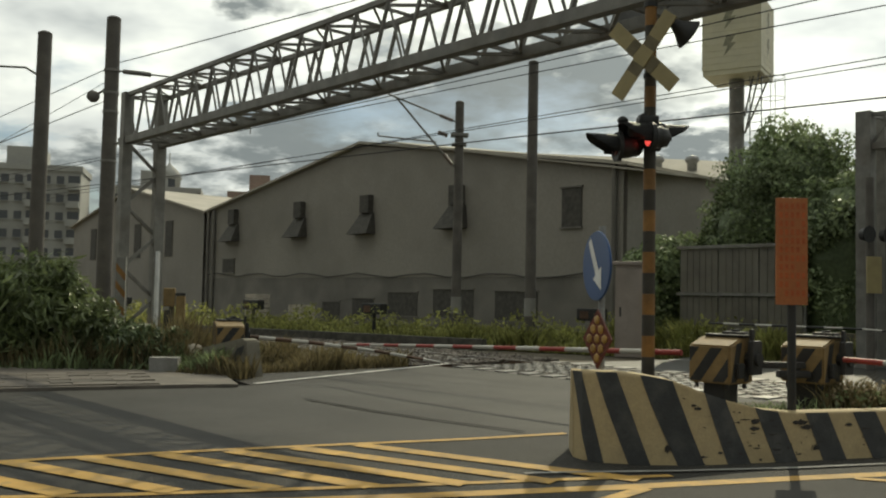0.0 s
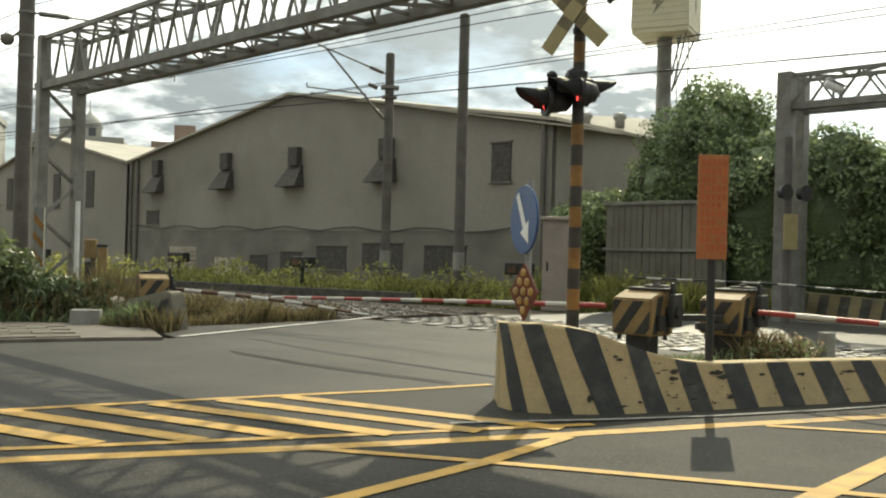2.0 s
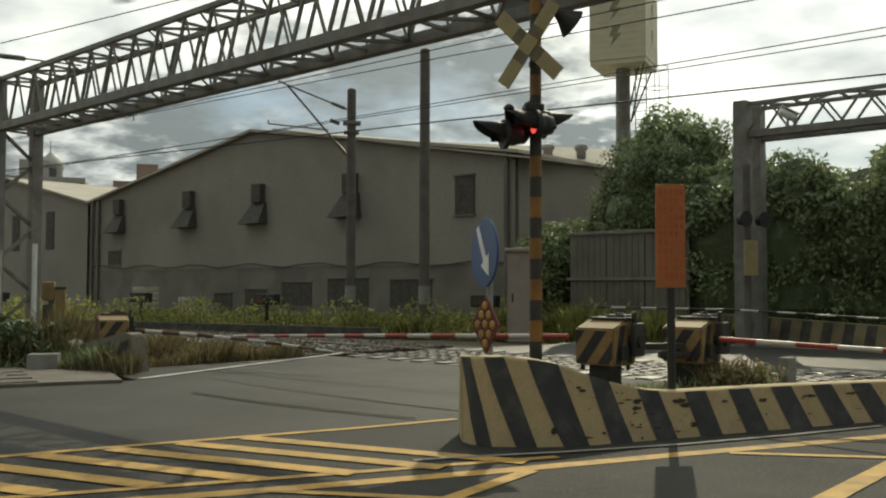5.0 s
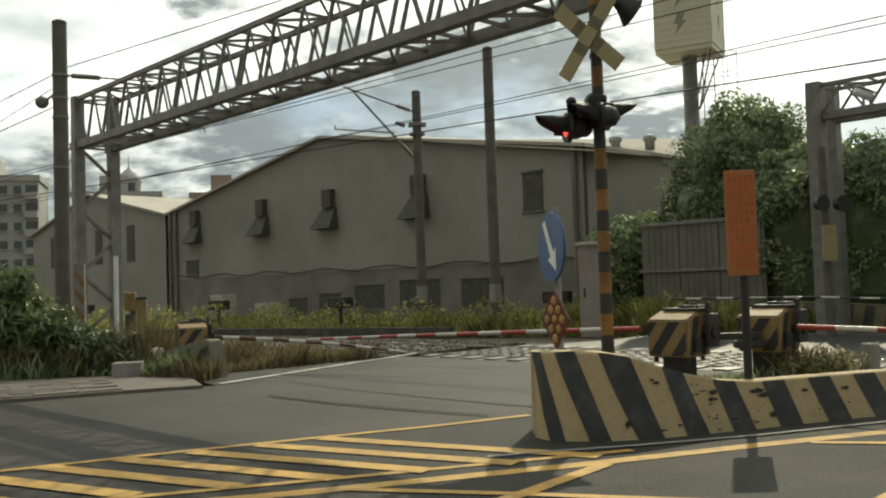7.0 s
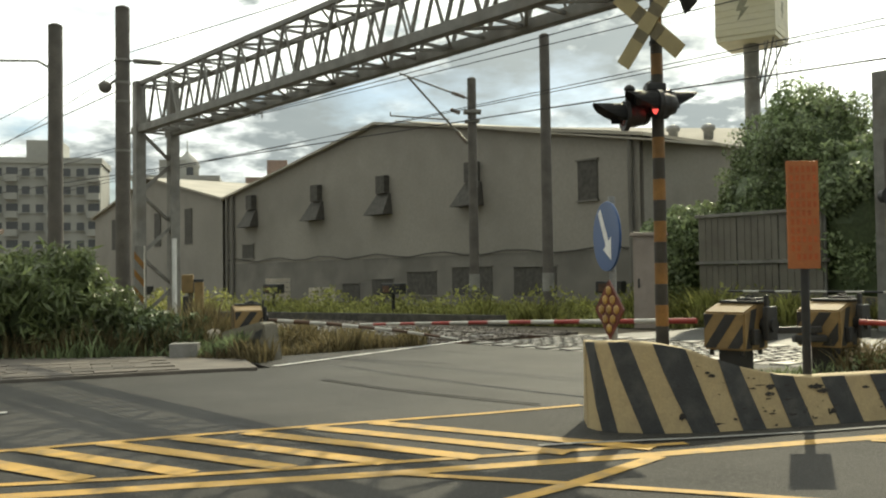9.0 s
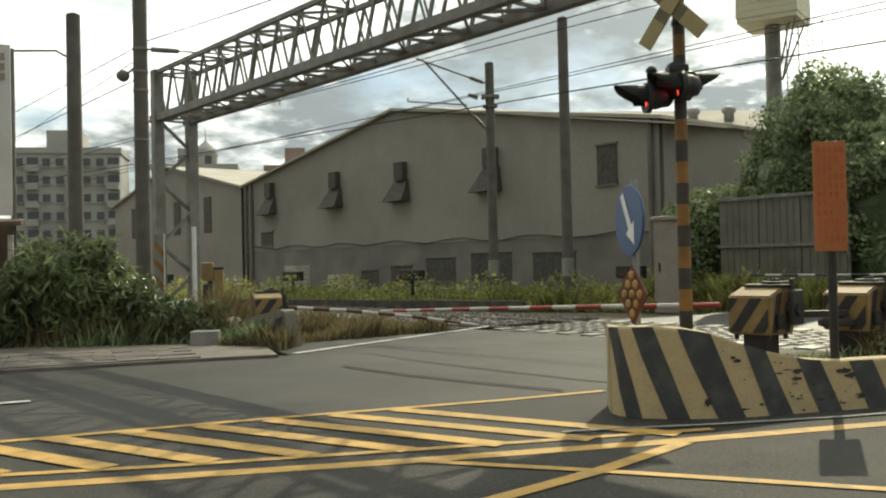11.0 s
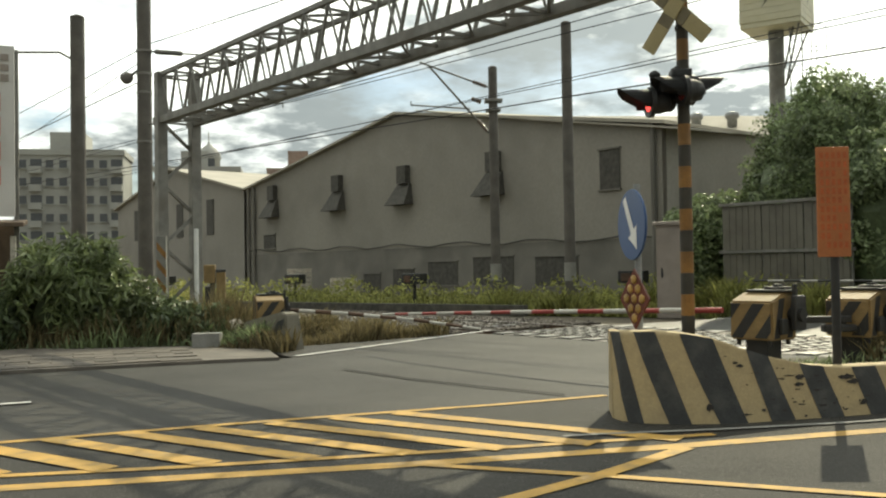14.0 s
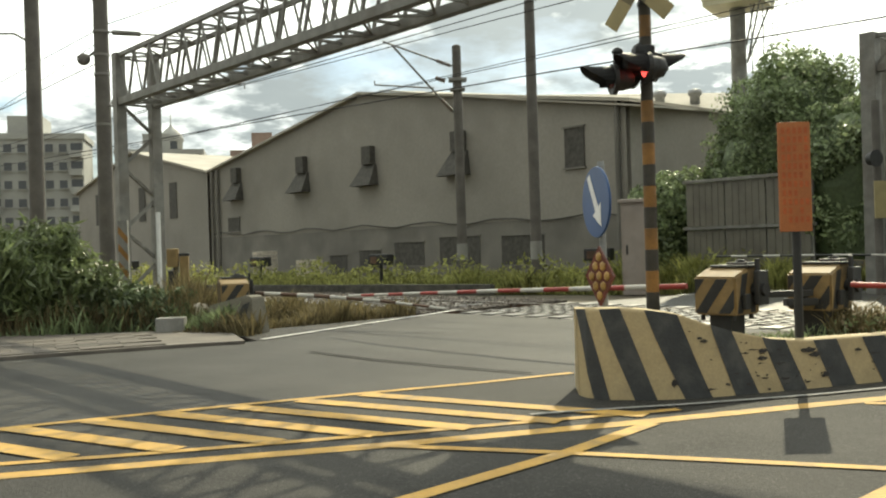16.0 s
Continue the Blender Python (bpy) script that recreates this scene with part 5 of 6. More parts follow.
wire((-5.97, 29.13, 5.3), (2.88, 21.4, 5.3), 0.016, 3.0, 0.0, 0.0)
wire((2.88, 21.4, 5.3), (8.73, 16.56, 5.3), 0.018, 0.0, 2.0, 0.0)
wire((3.21, 23.98, 6.3), (9.1, 17.27, 6.3), 0.012, 4.0, 2.0, 0.05)
wire((3.18, 23.71, 6.2), (9.13, 17.31, 6.2), 0.012, 4.0, 2.0, 0.08)
wire((-7.62, 33.01, 7.0), (2.96, 22.24, 7.0), 0.013, 2.0, 0.0, 0.05)
wire((2.96, 22.24, 7.0), (8.67, 16.44, 7.0), 0.013, 0.0, 2.0, 0.0)
wire((2.99, 22.58, 7.4), (7.68, 17.29, 7.4), 0.014, 6.0, 2.0, 0.1)
wire((-14.67, 32.7, 6.5), (-8.31, 24.71, 6.5), 0.015, 4.0, 0.0, 0.0)
wire((-14.95, 33.2, 7.5), (-8.56, 25.35, 7.5), 0.013, 4.0, 0.0, 0.0)
wire((-14.8, 33.1, 6.6), (-8.2, 24.4, 6.95), 0.01, 4.0, 0.0, 0.0)
wire((-8.57, 26.54, 8.0), (-1.67, 20.24, 8.0), 0.014, 0.0, 3.0, 0.1)


def insulator(bm, a, b, r=0.07, n=6):
    a, b = Vector(a), Vector(b)
    for k in range(n):
        p = a.lerp(b, (k + 0.1) / n)
        q = a.lerp(b, (k + 0.75) / n)
        rod(bm, p, q, r, 10, r * 0.55)
    return bm


def cantilever(parent, tip, foot_lo, foot_hi, label="dark catenary cantilever with brown insulators"):
    """Tubes from the mast to the wires: a top tie, a strut and a registration arm."""
    tip, lo, hi = Vector(tip), Vector(foot_lo), Vector(foot_hi)
    bm = B()
    rod(bm, hi, tip, 0.03, 8)
    root = part("top_tie", bm, STEEL, parent, label)
    bm = B()
    insulator(bm, hi.lerp(tip, 0.04), hi.lerp(tip, 0.24))
    part("insulator", bm, INSULATOR, root)
    bm = B()
    knee = tip.lerp(hi, 0.12)
    rod(bm, lo, knee, 0.035, 8)
    strut = part("strut", bm, STEEL, parent)
    bm = B()
    insulator(bm, lo.lerp(knee, 0.03), lo.lerp(knee, 0.2))
    part("insulator", bm, INSULATOR, strut)
    bm = B()
    m1 = lo.lerp(knee, 0.32)
    out = Vector((tip.x - 0.45 * (hi.x - tip.x) * 0.3, tip.y, lo.z + 0.75))
    rod(bm, m1 + Vector((0, 0, 0.1)), out, 0.025, 8)
    rod(bm, out, out + Vector((0, 0, 0.12)), 0.02, 6)
    part("registration_arm", bm, STEEL, parent)
    bm = B()
    insulator(bm, hi.lerp(lo, 0.38) + (tip - hi) * 0.12, hi.lerp(lo, 0.38) + (tip - hi) * 0.26, 0.08, 4)
    part("stay_insulator", bm, INSULATOR, parent)


cantilever(mast_a, (-2.35, -1.2, 7.85), (-0.16, 0, 5.75), (-0.16, -0.05, 7.25))
bm = B()
bx(bm, -0.28, -0.2, 6.75, 0.30, 0.2, 6.85, 0, 0.01)
bx(bm, -0.24, -0.2, 6.45, 0.24, 0.2, 6.52, 0, 0.01)
part("clamp", bm, STEEL, mast_a)
for mm, z0_ in ((mast_a, 0.9), (mast_b, 0.9)):
    bm = B()
    rod(bm, (0, 0, z0_), (0, 0, z0_ + 0.55), 0.178, 16)
    part("white_band", bm, CONCRETE, mm, "pale painted band")
bm = B()
rod(bm, (0.1, -0.02, 7.2), (2.6, -1.0, 6.77), 0.022, 8)
part("top_tie", bm, STEEL, mast_l1)
bm = B()
insulator(bm, (0.35, -0.11, 7.157), (1.15, -0.43, 7.02), 0.07, 14)
part("insulator", bm, STEEL, mast_l1)
bm = B()
rod(bm, (0.15, -0.1, 5.25), (3.1, -0.6, 5.60), 0.028, 8)
rod(bm, (2.9, -0.6, 5.60), (3.77, -0.62, 5.66), 0.018, 8)
rod(bm, (3.77, -0.62, 5.68), (3.77, -0.62, 5.52), 0.014, 6)
part("registration_arm", bm, STEEL, mast_l1)
bm = B()
insulator(bm, (1.75, -0.37, 5.44), (2.35, -0.47, 5.51), 0.06, 6)
part("insulator", bm, INSULATOR, mast_l1)
for z in (7.2, 6.6, 6.1, 4.8):
    bm = B()
    rod(bm, (0, 0, z - 0.03), (0, 0, z + 0.03), 0.205, 16)
    part("band", bm, STEEL, mast_l1)
bm = B()
rod(bm, (-0.15, 0, 6.72), (-0.34, -0.1, 6.52), 0.03, 8)
lathe(bm, [(0.04, -0.10), (0.14, -0.08), (0.17, 0.0), (0.15, 0.06), (0.04, 0.09)], 16, 0, pose(-0.42, -0.12, 6.48, 60, 30, 0))
part("floodlight", bm, POLE_CONCRETE, mast_l1, "round grey floodlight")
bm = B()
rod(bm, (-0.2, 0, 7.35), (-0.45, -0.1, 7.5), 0.03, 8)
rod(bm, (-0.45, -0.1, 7.5), (-2.6, -0.5, 7.45), 0.03, 8)
part("side_arm", bm, STEEL, mast_l0)

# ---- things round the lattice tower ----
bm = B()
rod(bm, (0, 0, -0.1), (0, 0, 2.2), 0.045, 10)
solid("white_post", bm, WHITE_SIGN, pose(-4.95, 18.0, 0), "thin white marker post in the weeds", "post")
guard = thing("pole_guard", pose(-6.32, 20.2, 0, 0, 0, 10), "yellow and black striped steel post guard", "post guard")
bm = B()
bx(bm, -0.10, -0.09, -0.1, 0.10, 0.10, 2.15, 0, 0.01)
part("sleeve", bm, CONCRETE, guard)
for k in range(5):
    bm = B()
    z = 0.1 + k * 0.38
    bm.faces.new([bm.verts.new(p) for p in ((-0.10, -0.095, z + 0.25), (0.10, -0.095, z), (0.10, -0.095, z + 0.16), (-0.10, -0.095, z + 0.41))])
    part("stripe", bm, BAND_ORANGE, guard)
small = thing("track_lock_machine", pose(-4.9, 19.0, 0, 0, 0, 10), "small yellow and black trackside machine", "equipment box")
bm = B()
bx(bm, -0.05, -0.05, -0.1, 0.05, 0.05, 1.2, 0, 0.01)
part("column", bm, SIGNAL_BLACK, small)
bm = B()
bx(bm, -0.17, -0.12, 1.12, 0.06, 0.12, 1.50, 0, 0.03)
part("head_box", bm, MACHINE_YELLOW, small, "yellow painted steel box")
bm = B()
bx(bm, 0.08, -0.10, 0.72, 0.26, 0.10, 1.34, 0, 0.02)
side_ = part("side_box", bm, MACHINE_YELLOW, small)
bm = B()
bx(bm, 0.07, -0.11, 1.345, 0.27, 0.11, 1.40, 0, 0.01)
part("cap", bm, SIGNAL_BLACK, side_)
bm = B()
bx(bm, -0.15, -0.13, 0.55, 0.02, 0.05, 1.05, 0, 0.02)
part("drive_box", bm, SIGNAL_BLACK, small)
bm = B()
tube(bm, [(-0.08 + 0.13 * math.cos(math.tau * k / 16), -0.15, 0.42 + 0.16 * math.sin(math.tau * k / 16)) for k in range(17)], 0.018)
part("hand_wheel", bm, SIGNAL_BLACK, small)
blk = thing("traffic_barrier", pose(-2.75, 15.62, 0, 0, 0, 141), "short overgrown concrete barrier in sooty black and pale stripes", "barrier")
bm = B()
outline_ = [(0.0, 0.0), (0.10, 0.66), (0.22, 0.70), (0.95, 0.56), (1.22, 0.50), (1.25, 0.0)]
near_ = [bm.verts.new((x, 0.0 - 0.05 * z, z - 0.05)) for x, z in outline_]
back_ = [bm.verts.new((x, -0.38 + 0.05 * z, z - 0.05)) for x, z in outline_]
for k in range(6):
    bm.faces.new((near_[k], near_[(k + 1) % 6], back_[(k + 1) % 6], back_[k]))
bm.faces.new(near_)
bm.faces.new(back_[::-1])
bmesh.ops.recalc_face_normals(bm, faces=bm.faces[:])
bmesh.ops.bevel(bm, geom=bm.edges[:], offset=0.02, segments=2, affect="EDGES")
part("body", bm, GRIMY, blk)
for x0, x1 in ((0.20, 0.44), (0.68, 0.92)):
    bm = B()
    bm.faces.new([bm.verts.new(p) for p in ((x0 + 0.14, 0.007, 0.0), (x1 + 0.14, 0.007, 0.0), (x1 - 0.14, -0.018, 0.52 - 0.1 * x1), (x0 - 0.10, -0.018, 0.56 - 0.1 * x0))])
    part("stripe", bm, BARRIER_BLACK, blk)
bm = B()
bx(bm, -0.24, -0.15, 0, 0.24, 0.15, 0.26, 0, 0.015)
solid("concrete_block", bm, CONCRETE, pose(-4.25, 16.1, 0.03, 0, 0, 4), "small grey concrete block on the pavement edge", "concrete block")
bm = B()
lathe(bm, [(0.05, 0.0), (0.15, 0.05), (0.17, 0.25), (0.15, 0.42), (0.11, 0.5), (0.03, 0.53)], 14, 0, Matrix.Diagonal((1.2, 0.7, 1, 1)))
solid("sandbag", bm, SANDBAG, pose(-3.95, 16.95, -0.05, 0, 0, 20), "pale slumped sack on the weedy bank", "sandbag")

# ---- hoarding and shed by the pavement ----
hoard = thing("hoarding", pose(-8.5, 18.0, 0, 0, 0, 20), "tall white hoarding with faded red and grey characters", "billboard")
bm = B()
bx(bm, -2.6, -0.04, 2.5, 0.0, 0.04, 5.85, 0, 0.01)
board = part("board", bm, HOARDING, hoard)
for k in range(4):
    bm = B()
    bx(bm, -0.95, -0.06, 4.55 - k * 0.48, -0.25, -0.045, 4.92 - k * 0.48, 0, 0.01)
    part("faded_character_bar", bm, HOARD_RED, board)
for k in range(3):
    for j in range(4):
        bm = B()
        bx(bm, -1.0 + j * 0.25, -0.06, 5.55 - k * 0.2, -0.85 + j * 0.25, -0.045, 5.68 - k * 0.2)
        part("faded_writing_bar", bm, CABINET_GREY, board)
for x in (-2.5, -0.03):
    bm = B()
    bx(bm, x, 0.05, -0.1, x + 0.09, 0.14, 5.8, 0, 0.008)
    part("post", bm, STEEL, hoard)
bm = B()
bx(bm, -2.6, -0.6, 2.34, 0.22, 0.3, 2.42, 0, 0.01, pose(0, 0, 0, 6, 0, 0))
part("awning", bm, RUST_SHEET, hoard, "rusty sheet awning")
for x in (-2.2, -1.3, -0.5, -0.05):
    bm = B()
    bx(bm, x, -0.5, -0.1, x + 0.1, -0.4, 2.1, 0, 0.01)
    part("shed_post", bm, SANDBAG, hoard)
bm = B()
bx(bm, -2.6, 0.35, -0.1, 0.0, 0.4, 2.4)
part("shed_wall", bm, RUST_SHEET, hoard)

# ---- plants ----


def leaves(name, pts, size, aspect, mat, parent=None, seed=1, droop=0.3, normals=None):
    """Many small bent leaves at the given places."""
    r = np.random.default_rng(seed)
    pts = np.asarray(pts)
    n = len(pts)
    out = r.normal(0, 1, (n, 3))
    if normals is not None:
        out = out * 0.75 + normals
    out[:, 2] += 0.1
    out /= np.linalg.norm(out, axis=1)[:, None] + 1e-9
    side = np.cross(out, r.normal(0, 1, (n, 3)))
    side /= np.linalg.norm(side, axis=1)[:, None] + 1e-9
    along = np.cross(side, out)
    along[:, 2] -= droop
    along /= np.linalg.norm(along, axis=1)[:, None] + 1e-9
    ln = (size * r.uniform(0.6, 1.4, n))[:, None]
    wd = ln * aspect
    base = pts
    mid_l = base + along * ln * 0.45 + side * wd * 0.5
    mid_r = base + along * ln * 0.45 - side * wd * 0.5
    tip = base + along * ln - out * ln * 0.15
    v = np.stack([base, mid_r, tip, mid_l], 1).reshape(-1, 3)
    i = np.arange(n) * 4
    f = np.concatenate([np.stack([i, i + 1, i + 2], 1), np.stack([i, i + 2, i + 3], 1)])
    me = bpy.data.meshes.new(name)
    me.vertices.add(len(v))
    me.vertices.foreach_set("co", v.ravel())
    me.loops.add(len(f) * 3)
    me.loops.foreach_set("vertex_index", f.ravel().astype(np.int32))
    me.polygons.add(len(f))
    me.polygons.foreach_set("loop_start", np.arange(len(f), dtype=np.int32) * 3)
    me.update(calc_edges=True)
    me.materials.append(mat)
    ob = new(name, me)
    if parent:
        ob.parent = parent
    return ob


def clump_points(seed, center, radii, n, clumps, csize, flat=0.0):
    """Places on the skin of many overlapping clumps within an ellipsoid, with outward directions."""
    r = np.random.default_rng(seed)
    c = r.normal(0, 1, (clumps, 3))
    c /= np.linalg.norm(c, axis=1)[:, None]
    c *= r.uniform(0.70, 1.0, clumps)[:, None]
    c[:, 2] = np.where(c[:, 2] < -0.3, -0.6 * c[:, 2], c[:, 2])
    cc = c * np.array(radii)
    k = r.integers(0, clumps, n)
    d = r.normal(0, 1, (n, 3))
    d /= np.linalg.norm(d, axis=1)[:, None]
    rad = csize * (0.6 + 0.8 * r.random(clumps))[k] * r.uniform(0.75, 1.05, n)
    p = cc[k] + d * rad[:, None]
    nrm = d * 0.5 + c[k] * 0.7
    return p + np.array(center), nrm


def lump(seed, radii, rough=0.2):
    """An uneven inner mass; its dark colour stands in for shade inside a crown."""
    bm = B()
    bmesh.ops.create_icosphere(bm, subdivisions=3, radius=1.0)
    for v in bm.verts:
        k = 1 + rough * noise.noise(v.co * 2.3 + Vector((seed, 0, 0)))
        v.co = Vector((v.co.x * radii[0] * k, v.co.y * radii[1] * k, v.co.z * radii[2] * k))
    return bm


def tree(at, radii, zc, n, clumps, csize, size, mat, seed, label, name="tree", aspect=0.55):
    root = thing(name, at, label, "tree")
    bm = B()
    rr_ = random.Random(seed)
    rod(bm, (0, 0, -0.2), (0, 0, zc * 0.7), 0.18, 10, 0.10)
    for k in range(6):
        a = k * math.tau / 6 + rr_.random()
        rod(bm, (0, 0, zc * 0.55), (radii[0] * 0.55 * math.cos(a), radii[1] * 0.55 * math.sin(a), zc + radii[2] * rr_.uniform(0, 0.5)), 0.07, 7, 0.03)
    part("trunk", bm, BARK, root)
    # solid cores, coloured darker than the leaves to give the crown's inner shade
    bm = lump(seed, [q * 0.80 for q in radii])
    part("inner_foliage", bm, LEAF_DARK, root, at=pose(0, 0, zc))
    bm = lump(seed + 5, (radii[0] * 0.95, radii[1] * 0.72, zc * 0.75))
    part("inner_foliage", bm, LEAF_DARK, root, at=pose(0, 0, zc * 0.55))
    p, nr = clump_points(seed, (0, 0, zc), radii, n, clumps, csize)
    p2, nr2 = clump_points(seed + 9, (0, 0, zc * 0.55), (radii[0] * 1.05, radii[1] * 0.95, zc * 0.62), n // 2, clumps, csize)
    p2[:, 2] = np.maximum(p2[:, 2], 0.05)
    leaves("crown", np.concatenate([p, p2]), size, aspect, mat, root, seed + 1, 0.35, np.concatenate([nr, nr2]))
    return root


def at_sc(s, c):
    return pose(*W(s, c), 0, 0, TRACK)


tree(at_sc(-13.7, 26.2), (2.3, 2.0, 2.9), 4.0, 30000, 110, 0.5, 0.135, LEAF_VINE, 3, "dense rounded tree smothered in leafy vines")
HEDGE = [(-16.6, 24.2, 1.0, 2.0, 1.6), (-14.6, 25.2, 1.4, 2.6, 2.3), (-11.4, 24.3, 1.5, 2.6, 2.5), (-9.4, 24.9, 1.9, 2.7, 2.75), (-7.2, 24.8, 1.8, 2.5, 2.5), (-6.0, 25.2, 1.3, 2.7, 2.5), (-4.4, 24.8, 1.6, 2.2, 2.2), (-2.2, 24.8, 1.9, 2.0, 2.1), (0.6, 24.8, 2.2, 2.0, 2.1), (3.8, 24.8, 2.4, 2.1, 2.2), (7.2, 25.0, 2.4, 2.2, 2.3)]
for k, (s, c, rx, zc, rz) in enumerate(HEDGE):
    tree(at_sc(s, c), (rx, 1.35, rz), zc, 14000, 52, 0.45, 0.155, LEAF_VINE, 20 + k, "broad-leaved tree overgrown with climbing vines")


def shrub(at, radii, n, size, mat, seed, label, aspect=0.3, clumps=26, csize=0.4):
    root = thing("shrub", at, label, "shrub", "roadside shrubs")
    bm = B()
    rr_ = random.Random(seed)
    for k in range(8):
        a = rr_.random() * math.tau
        rod(bm, (0.1 * math.cos(a), 0.1 * math.sin(a), -0.1), (radii[0] * 0.6 * math.cos(a), radii[1] * 0.6 * math.sin(a), radii[2] * rr_.uniform(0.9, 1.5)), 0.025, 6, 0.01)
    part("stems", bm, BARK, root)
    # solid core whose dark colour paints the shade between the leaves
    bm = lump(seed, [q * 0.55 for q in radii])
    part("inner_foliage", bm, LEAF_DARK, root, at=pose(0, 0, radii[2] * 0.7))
    p, nr = clump_points(seed, (0, 0, radii[2] * 0.9), radii, n, clumps, csize)
    p[:, 2] = np.abs(p[:, 2])
    leaves("leaves", p, size, aspect, mat, root, seed + 1, 0.5, nr)
    return root


SH = "leafy green roadside shrub with long narrow leaves"
shrub(pose(-7.35, 17.0, 0), (0.72, 0.7, 1.08), 4500, 0.26, LEAF_SHRUB, 61, SH, 0.2, 26, 0.32)
shrub(pose(-6.6, 17.2, 0), (0.55, 0.6, 1.0), 3500, 0.26, LEAF_SHRUB, 62, SH, 0.2, 22, 0.3)
shrub(pose(-5.95, 17.0, 0), (0.5, 0.5, 0.62), 2600, 0.18, LEAF_SHRUB, 63, SH, 0.25, 20, 0.25)
shrub(pose(-5.2, 17.0, 0), (0.6, 0.5, 0.40), 2600, 0.15, LEAF_DARK, 64, "low dark green roadside shrub among weeds", 0.3, 22, 0.22)
shrub(pose(-4.5, 16.95, 0), (0.5, 0.45, 0.34), 2200, 0.13, LEAF_DARK, 65, "low dark green roadside shrub among weeds", 0.3, 20, 0.2)
shrub(pose(-8.35, 16.6, 0), (0.6, 0.6, 0.55), 2600, 0.18, LEAF_DARK, 66, SH, 0.3, 20, 0.25)
shrub(pose(-9.5, 16.1, 0), (0.8, 0.7, 0.5), 2600, 0.18, LEAF_DARK, 67, SH, 0.3, 20, 0.25)


def grass(name, n, region, h, mat, seed, label, spread=0.25, width=0.02):
    """Blades over a plan region given by a function from two random numbers."""
    r = np.random.default_rng(seed)
    a, b = r.random(n), r.random(n)
    x, y, z = region(a, b)
    ht = h * r.uniform(0.4, 1.25, n) * (0.6 + 0.5 * np.sin(x * 2.1 + 1.3) * np.sin(y * 1.7))
    ht = np.maximum(ht, 0.08)
    dx, dy = r.normal(0, spread, n) * ht, r.normal(0, spread, n) * ht
    w_ = width * r.uniform(0.6, 1.6, n)
    ang = r.random(n) * math.tau
    wx, wy = np.cos(ang) * w_, np.sin(ang) * w_
    base = np.stack([x, y, z], 1)
    v = np.stack([base + np.stack([-wx, -wy, 0 * wx], 1), base + np.stack([wx, wy, 0 * wx], 1),
                  base + np.stack([dx * 0.45 + wx * 0.8, dy * 0.45 + wy * 0.8, ht * 0.65], 1), base + np.stack([dx * 0.45 - wx * 0.8, dy * 0.45 - wy * 0.8, ht * 0.65], 1),
                  base + np.stack([dx, dy, ht], 1)], 1).reshape(-1, 3)
    i = np.arange(n) * 5
    f = np.concatenate([np.stack([i, i + 1, i + 2], 1), np.stack([i, i + 2, i + 3], 1), np.stack([i + 3, i + 2, i + 4], 1)])
    me = bpy.data.meshes.new(name)
    me.vertices.add(len(v))
    me.vertices.foreach_set("co", v.ravel())
    me.loops.add(len(f) * 3)
    me.loops.foreach_set("vertex_index", f.ravel().astype(np.int32))
    me.polygons.add(len(f))
    me.polygons.foreach_set("loop_start", np.arange(len(f), dtype=np.int32) * 3)
    me.update(calc_edges=True)
    me.materials.append(mat)
    return tagged(new(name, me), label, "grass", kind="stuff")


def quad_region(p0, p1, p2, p3, z=-0.1):
    def go(a, b):
        x = (1 - a) * (1 - b) * p0[0] + a * (1 - b) * p1[0] + a * b * p2[0] + (1 - a) * b * p3[0]
        y = (1 - a) * (1 - b) * p0[1] + a * (1 - b) * p1[1] + a * b * p2[1] + (1 - a) * b * p3[1]
        return x, y, np.full_like(x, z)
    return go


grass("weed_grass", 30000, quad_region((-24, 46), (3.6, 26.4), (8.5, 29), (-16, 52)), 0.55, LEAF_BRIGHT, 81, "sunlit yellow-green weeds between the track and warehouse", 0.3, 0.03)
grass("weed_grass", 9000, quad_region((0.5, 28.6), (9.4, 22.6), (9.6, 24.6), (2.0, 31.0)), 0.7, LEAF_BRIGHT, 82, "tall sunlit weeds by the masts", 0.35, 0.035)
grass("verge_grass", 9000, quad_region((-10, 15.6), (-3.7, 16.5), (-3.2, 19.5), (-12, 21)), 0.6, LEAF_VINE, 83, "rough green grass on the verge", 0.4, 0.02)
grass("dry_grass", 7000, quad_region((-8.2, 16.3), (-3.8, 16.5), (-3.2, 18.6), (-6.6, 18.6)), 1.0, LEAF_DRY, 84, "tall dry brown grass on the verge", 0.25, 0.012)
grass("dry_grass", 7000, quad_region((-2.6, 16.6), (0.0, 18.9), (-1.5, 20.6), (-4.5, 18.5)), 0.5, LEAF_DRY, 85, "low dry grass beside the ballast", 0.4, 0.016)
grass("dry_grass", 14000, quad_region((-4.5, 18.5), (-1.5, 20.6), (-16, 40), (-20, 36)), 0.55, LEAF_DRY, 86, "dry and green weeds along the railway", 0.4, 0.02)
grass("island_weeds", 700, quad_region((4.4, 9.6), (5.3, 9.7), (5.5, 10.3), (4.4, 10.4), 0.27), 0.34, LEAF_DRY, 87, "sparse weeds on the traffic island", 0.5, 0.008)
grass("island_weeds", 260, quad_region((2.7, 8.9), (4.4, 9.3), (4.3, 9.9), (2.8, 9.5), 0.27), 0.22, LEAF_VINE, 88, "sparse green weeds on the traffic island", 0.6, 0.008)
grass("barrier_weeds", 500, quad_region((6.35, 8.98), (6.75, 9.1), (6.8, 9.5), (6.45, 9.5), 0.0), 0.2, LEAF_VINE, 89, "small green weeds at the barrier's low end", 0.5, 0.01)
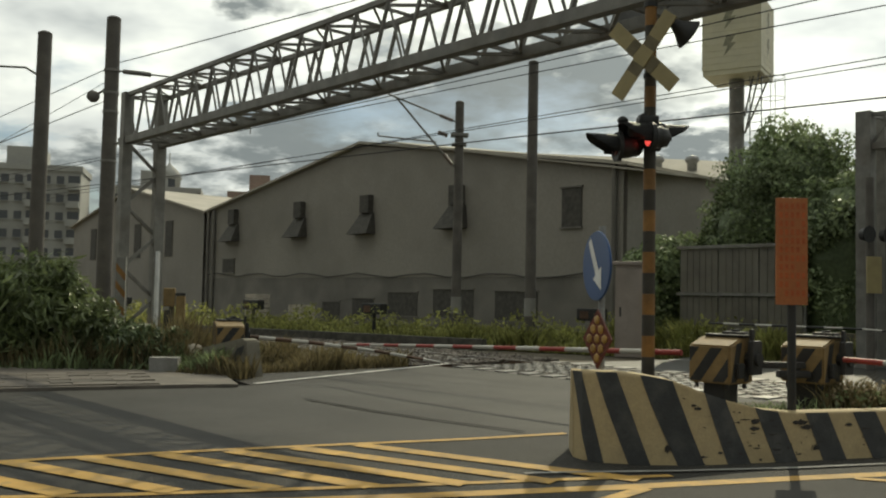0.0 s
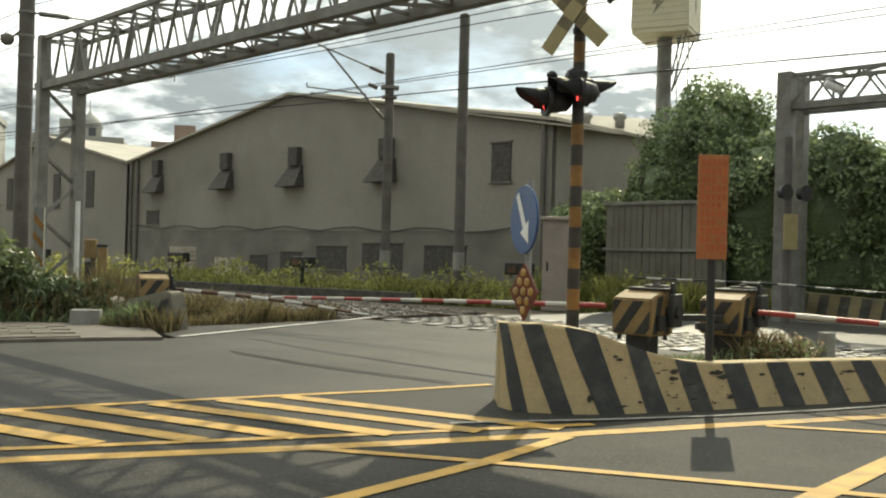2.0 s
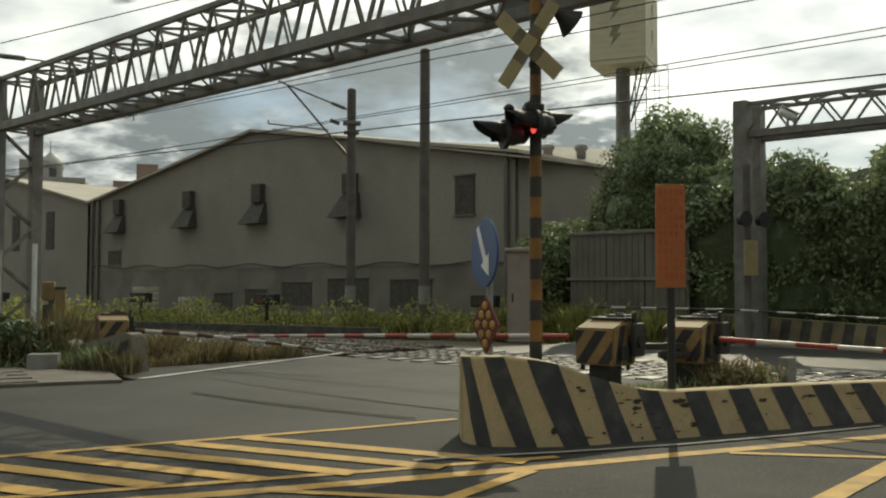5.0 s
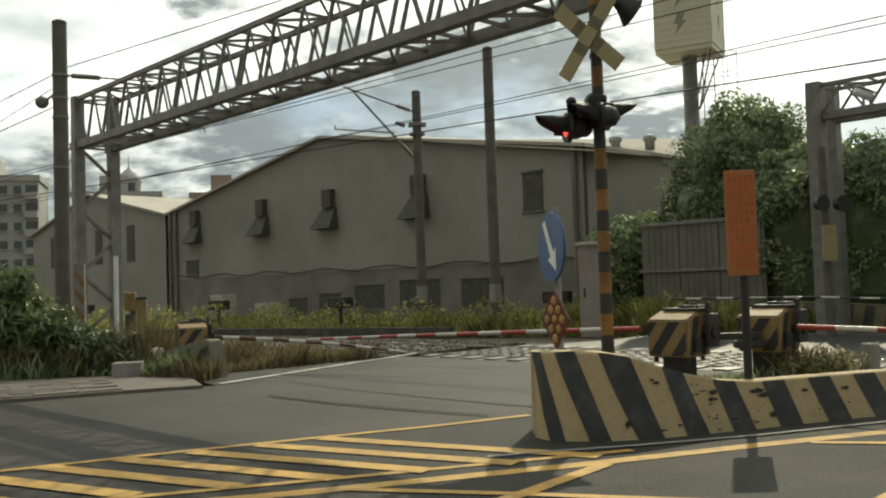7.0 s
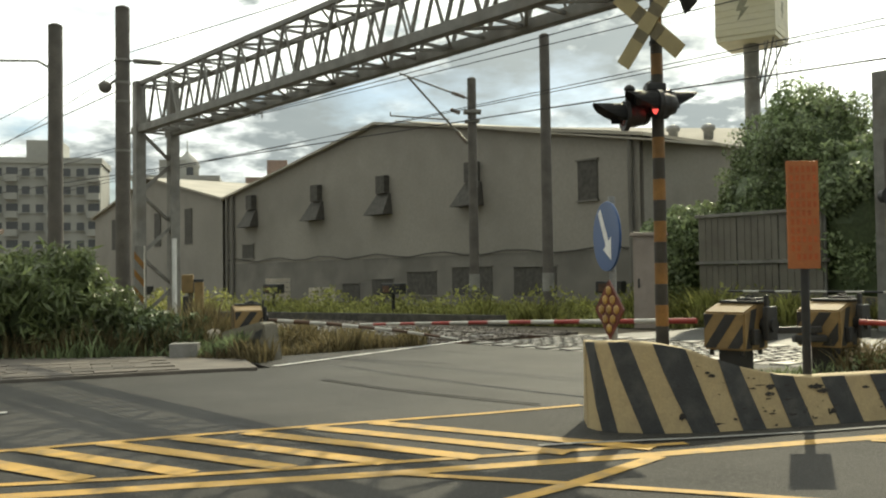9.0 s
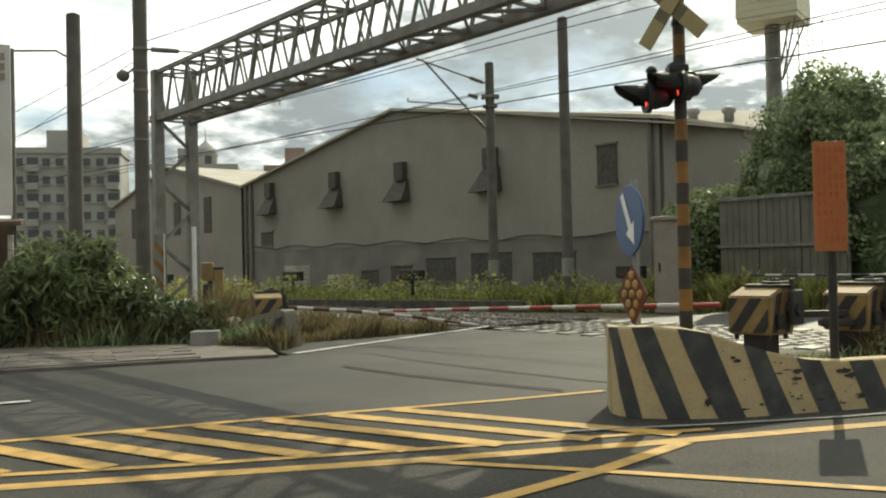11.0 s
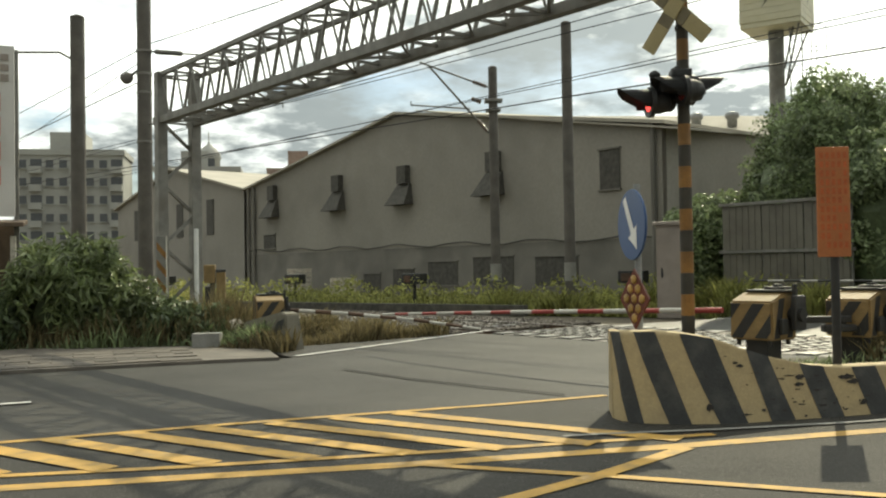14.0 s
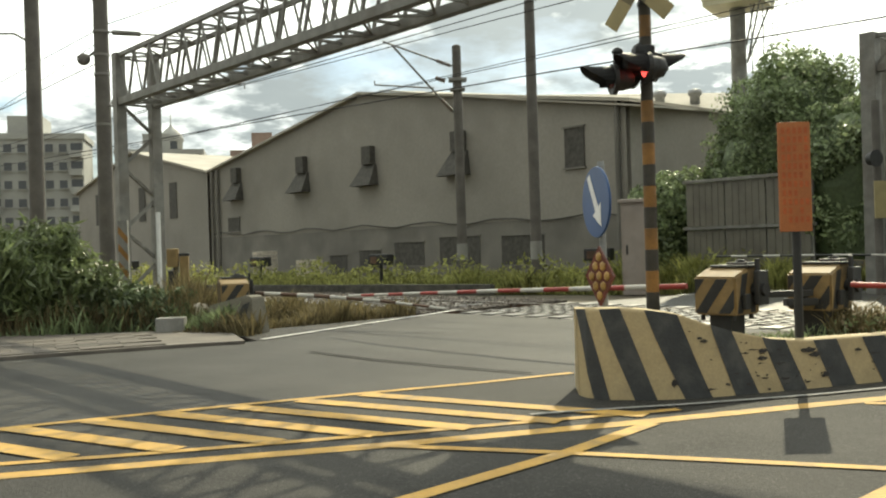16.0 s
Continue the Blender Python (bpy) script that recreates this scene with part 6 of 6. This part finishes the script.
grass("far_weeds", 12000, quad_region(wxy(-16.8, 21.2), wxy(-9.6, 22.4), wxy(-9.2, 23.2), wxy(-17, 23.0)), 0.9, LEAF_BRIGHT, 90, "leafy weeds in front of the fence", 0.4, 0.03)
r_ = np.random.default_rng(91)
p = np.stack([r_.uniform(4.45, 5.32, 320), r_.uniform(9.6, 10.3, 320), 0.30 + 0.27 * r_.random(320)], 1)
tagged(leaves("island_flowers", p, 0.055, 0.6, FLOWER, None, 92), "dry pale flower heads on the island weeds", "weeds", kind="stuff")
p2 = np.stack([r_.uniform(4.45, 5.4, 700), r_.uniform(9.6, 10.3, 700), 0.27 + 0.22 * r_.random(700)], 1)
tagged(leaves("island_leaves", p2, 0.06, 0.5, LEAF_VINE, None, 93), "small green weed leaves on the island", "weeds", kind="stuff")
# leafy weeds along the railway fence
p3 = np.stack([r_.uniform(-22, 9, 9000), np.zeros(9000), r_.uniform(0.0, 1.0, 9000) ** 1.5], 1)
p3[:, 1] = 29.3 - 0.70 * (p3[:, 0]) * 0.92 + r_.uniform(-0.4, 2.6, 9000)
p3[:, 2] *= 0.5 + 0.6 * np.abs(np.sin(p3[:, 0] * 1.3))
tagged(leaves("weed_leaves", p3, 0.16, 0.5, LEAF_BRIGHT, None, 94), "sunlit leafy weeds beside the track", "weeds", kind="stuff")


grass("verge_grass", 800, quad_region((-4.3, 15.95), (-2.75, 15.2), (-2.6, 15.7), (-4.0, 16.7), 0.0), 0.35, LEAF_DRY, 95, "dry weeds growing round the short barrier", 0.4, 0.012)
grass("verge_grass", 2600, quad_region((-4.6, 16.2), (-3.3, 15.75), (-3.0, 16.3), (-4.2, 17.0), 0.0), 0.5, LEAF_VINE, 96, "green weeds growing round the short barrier", 0.4, 0.012)


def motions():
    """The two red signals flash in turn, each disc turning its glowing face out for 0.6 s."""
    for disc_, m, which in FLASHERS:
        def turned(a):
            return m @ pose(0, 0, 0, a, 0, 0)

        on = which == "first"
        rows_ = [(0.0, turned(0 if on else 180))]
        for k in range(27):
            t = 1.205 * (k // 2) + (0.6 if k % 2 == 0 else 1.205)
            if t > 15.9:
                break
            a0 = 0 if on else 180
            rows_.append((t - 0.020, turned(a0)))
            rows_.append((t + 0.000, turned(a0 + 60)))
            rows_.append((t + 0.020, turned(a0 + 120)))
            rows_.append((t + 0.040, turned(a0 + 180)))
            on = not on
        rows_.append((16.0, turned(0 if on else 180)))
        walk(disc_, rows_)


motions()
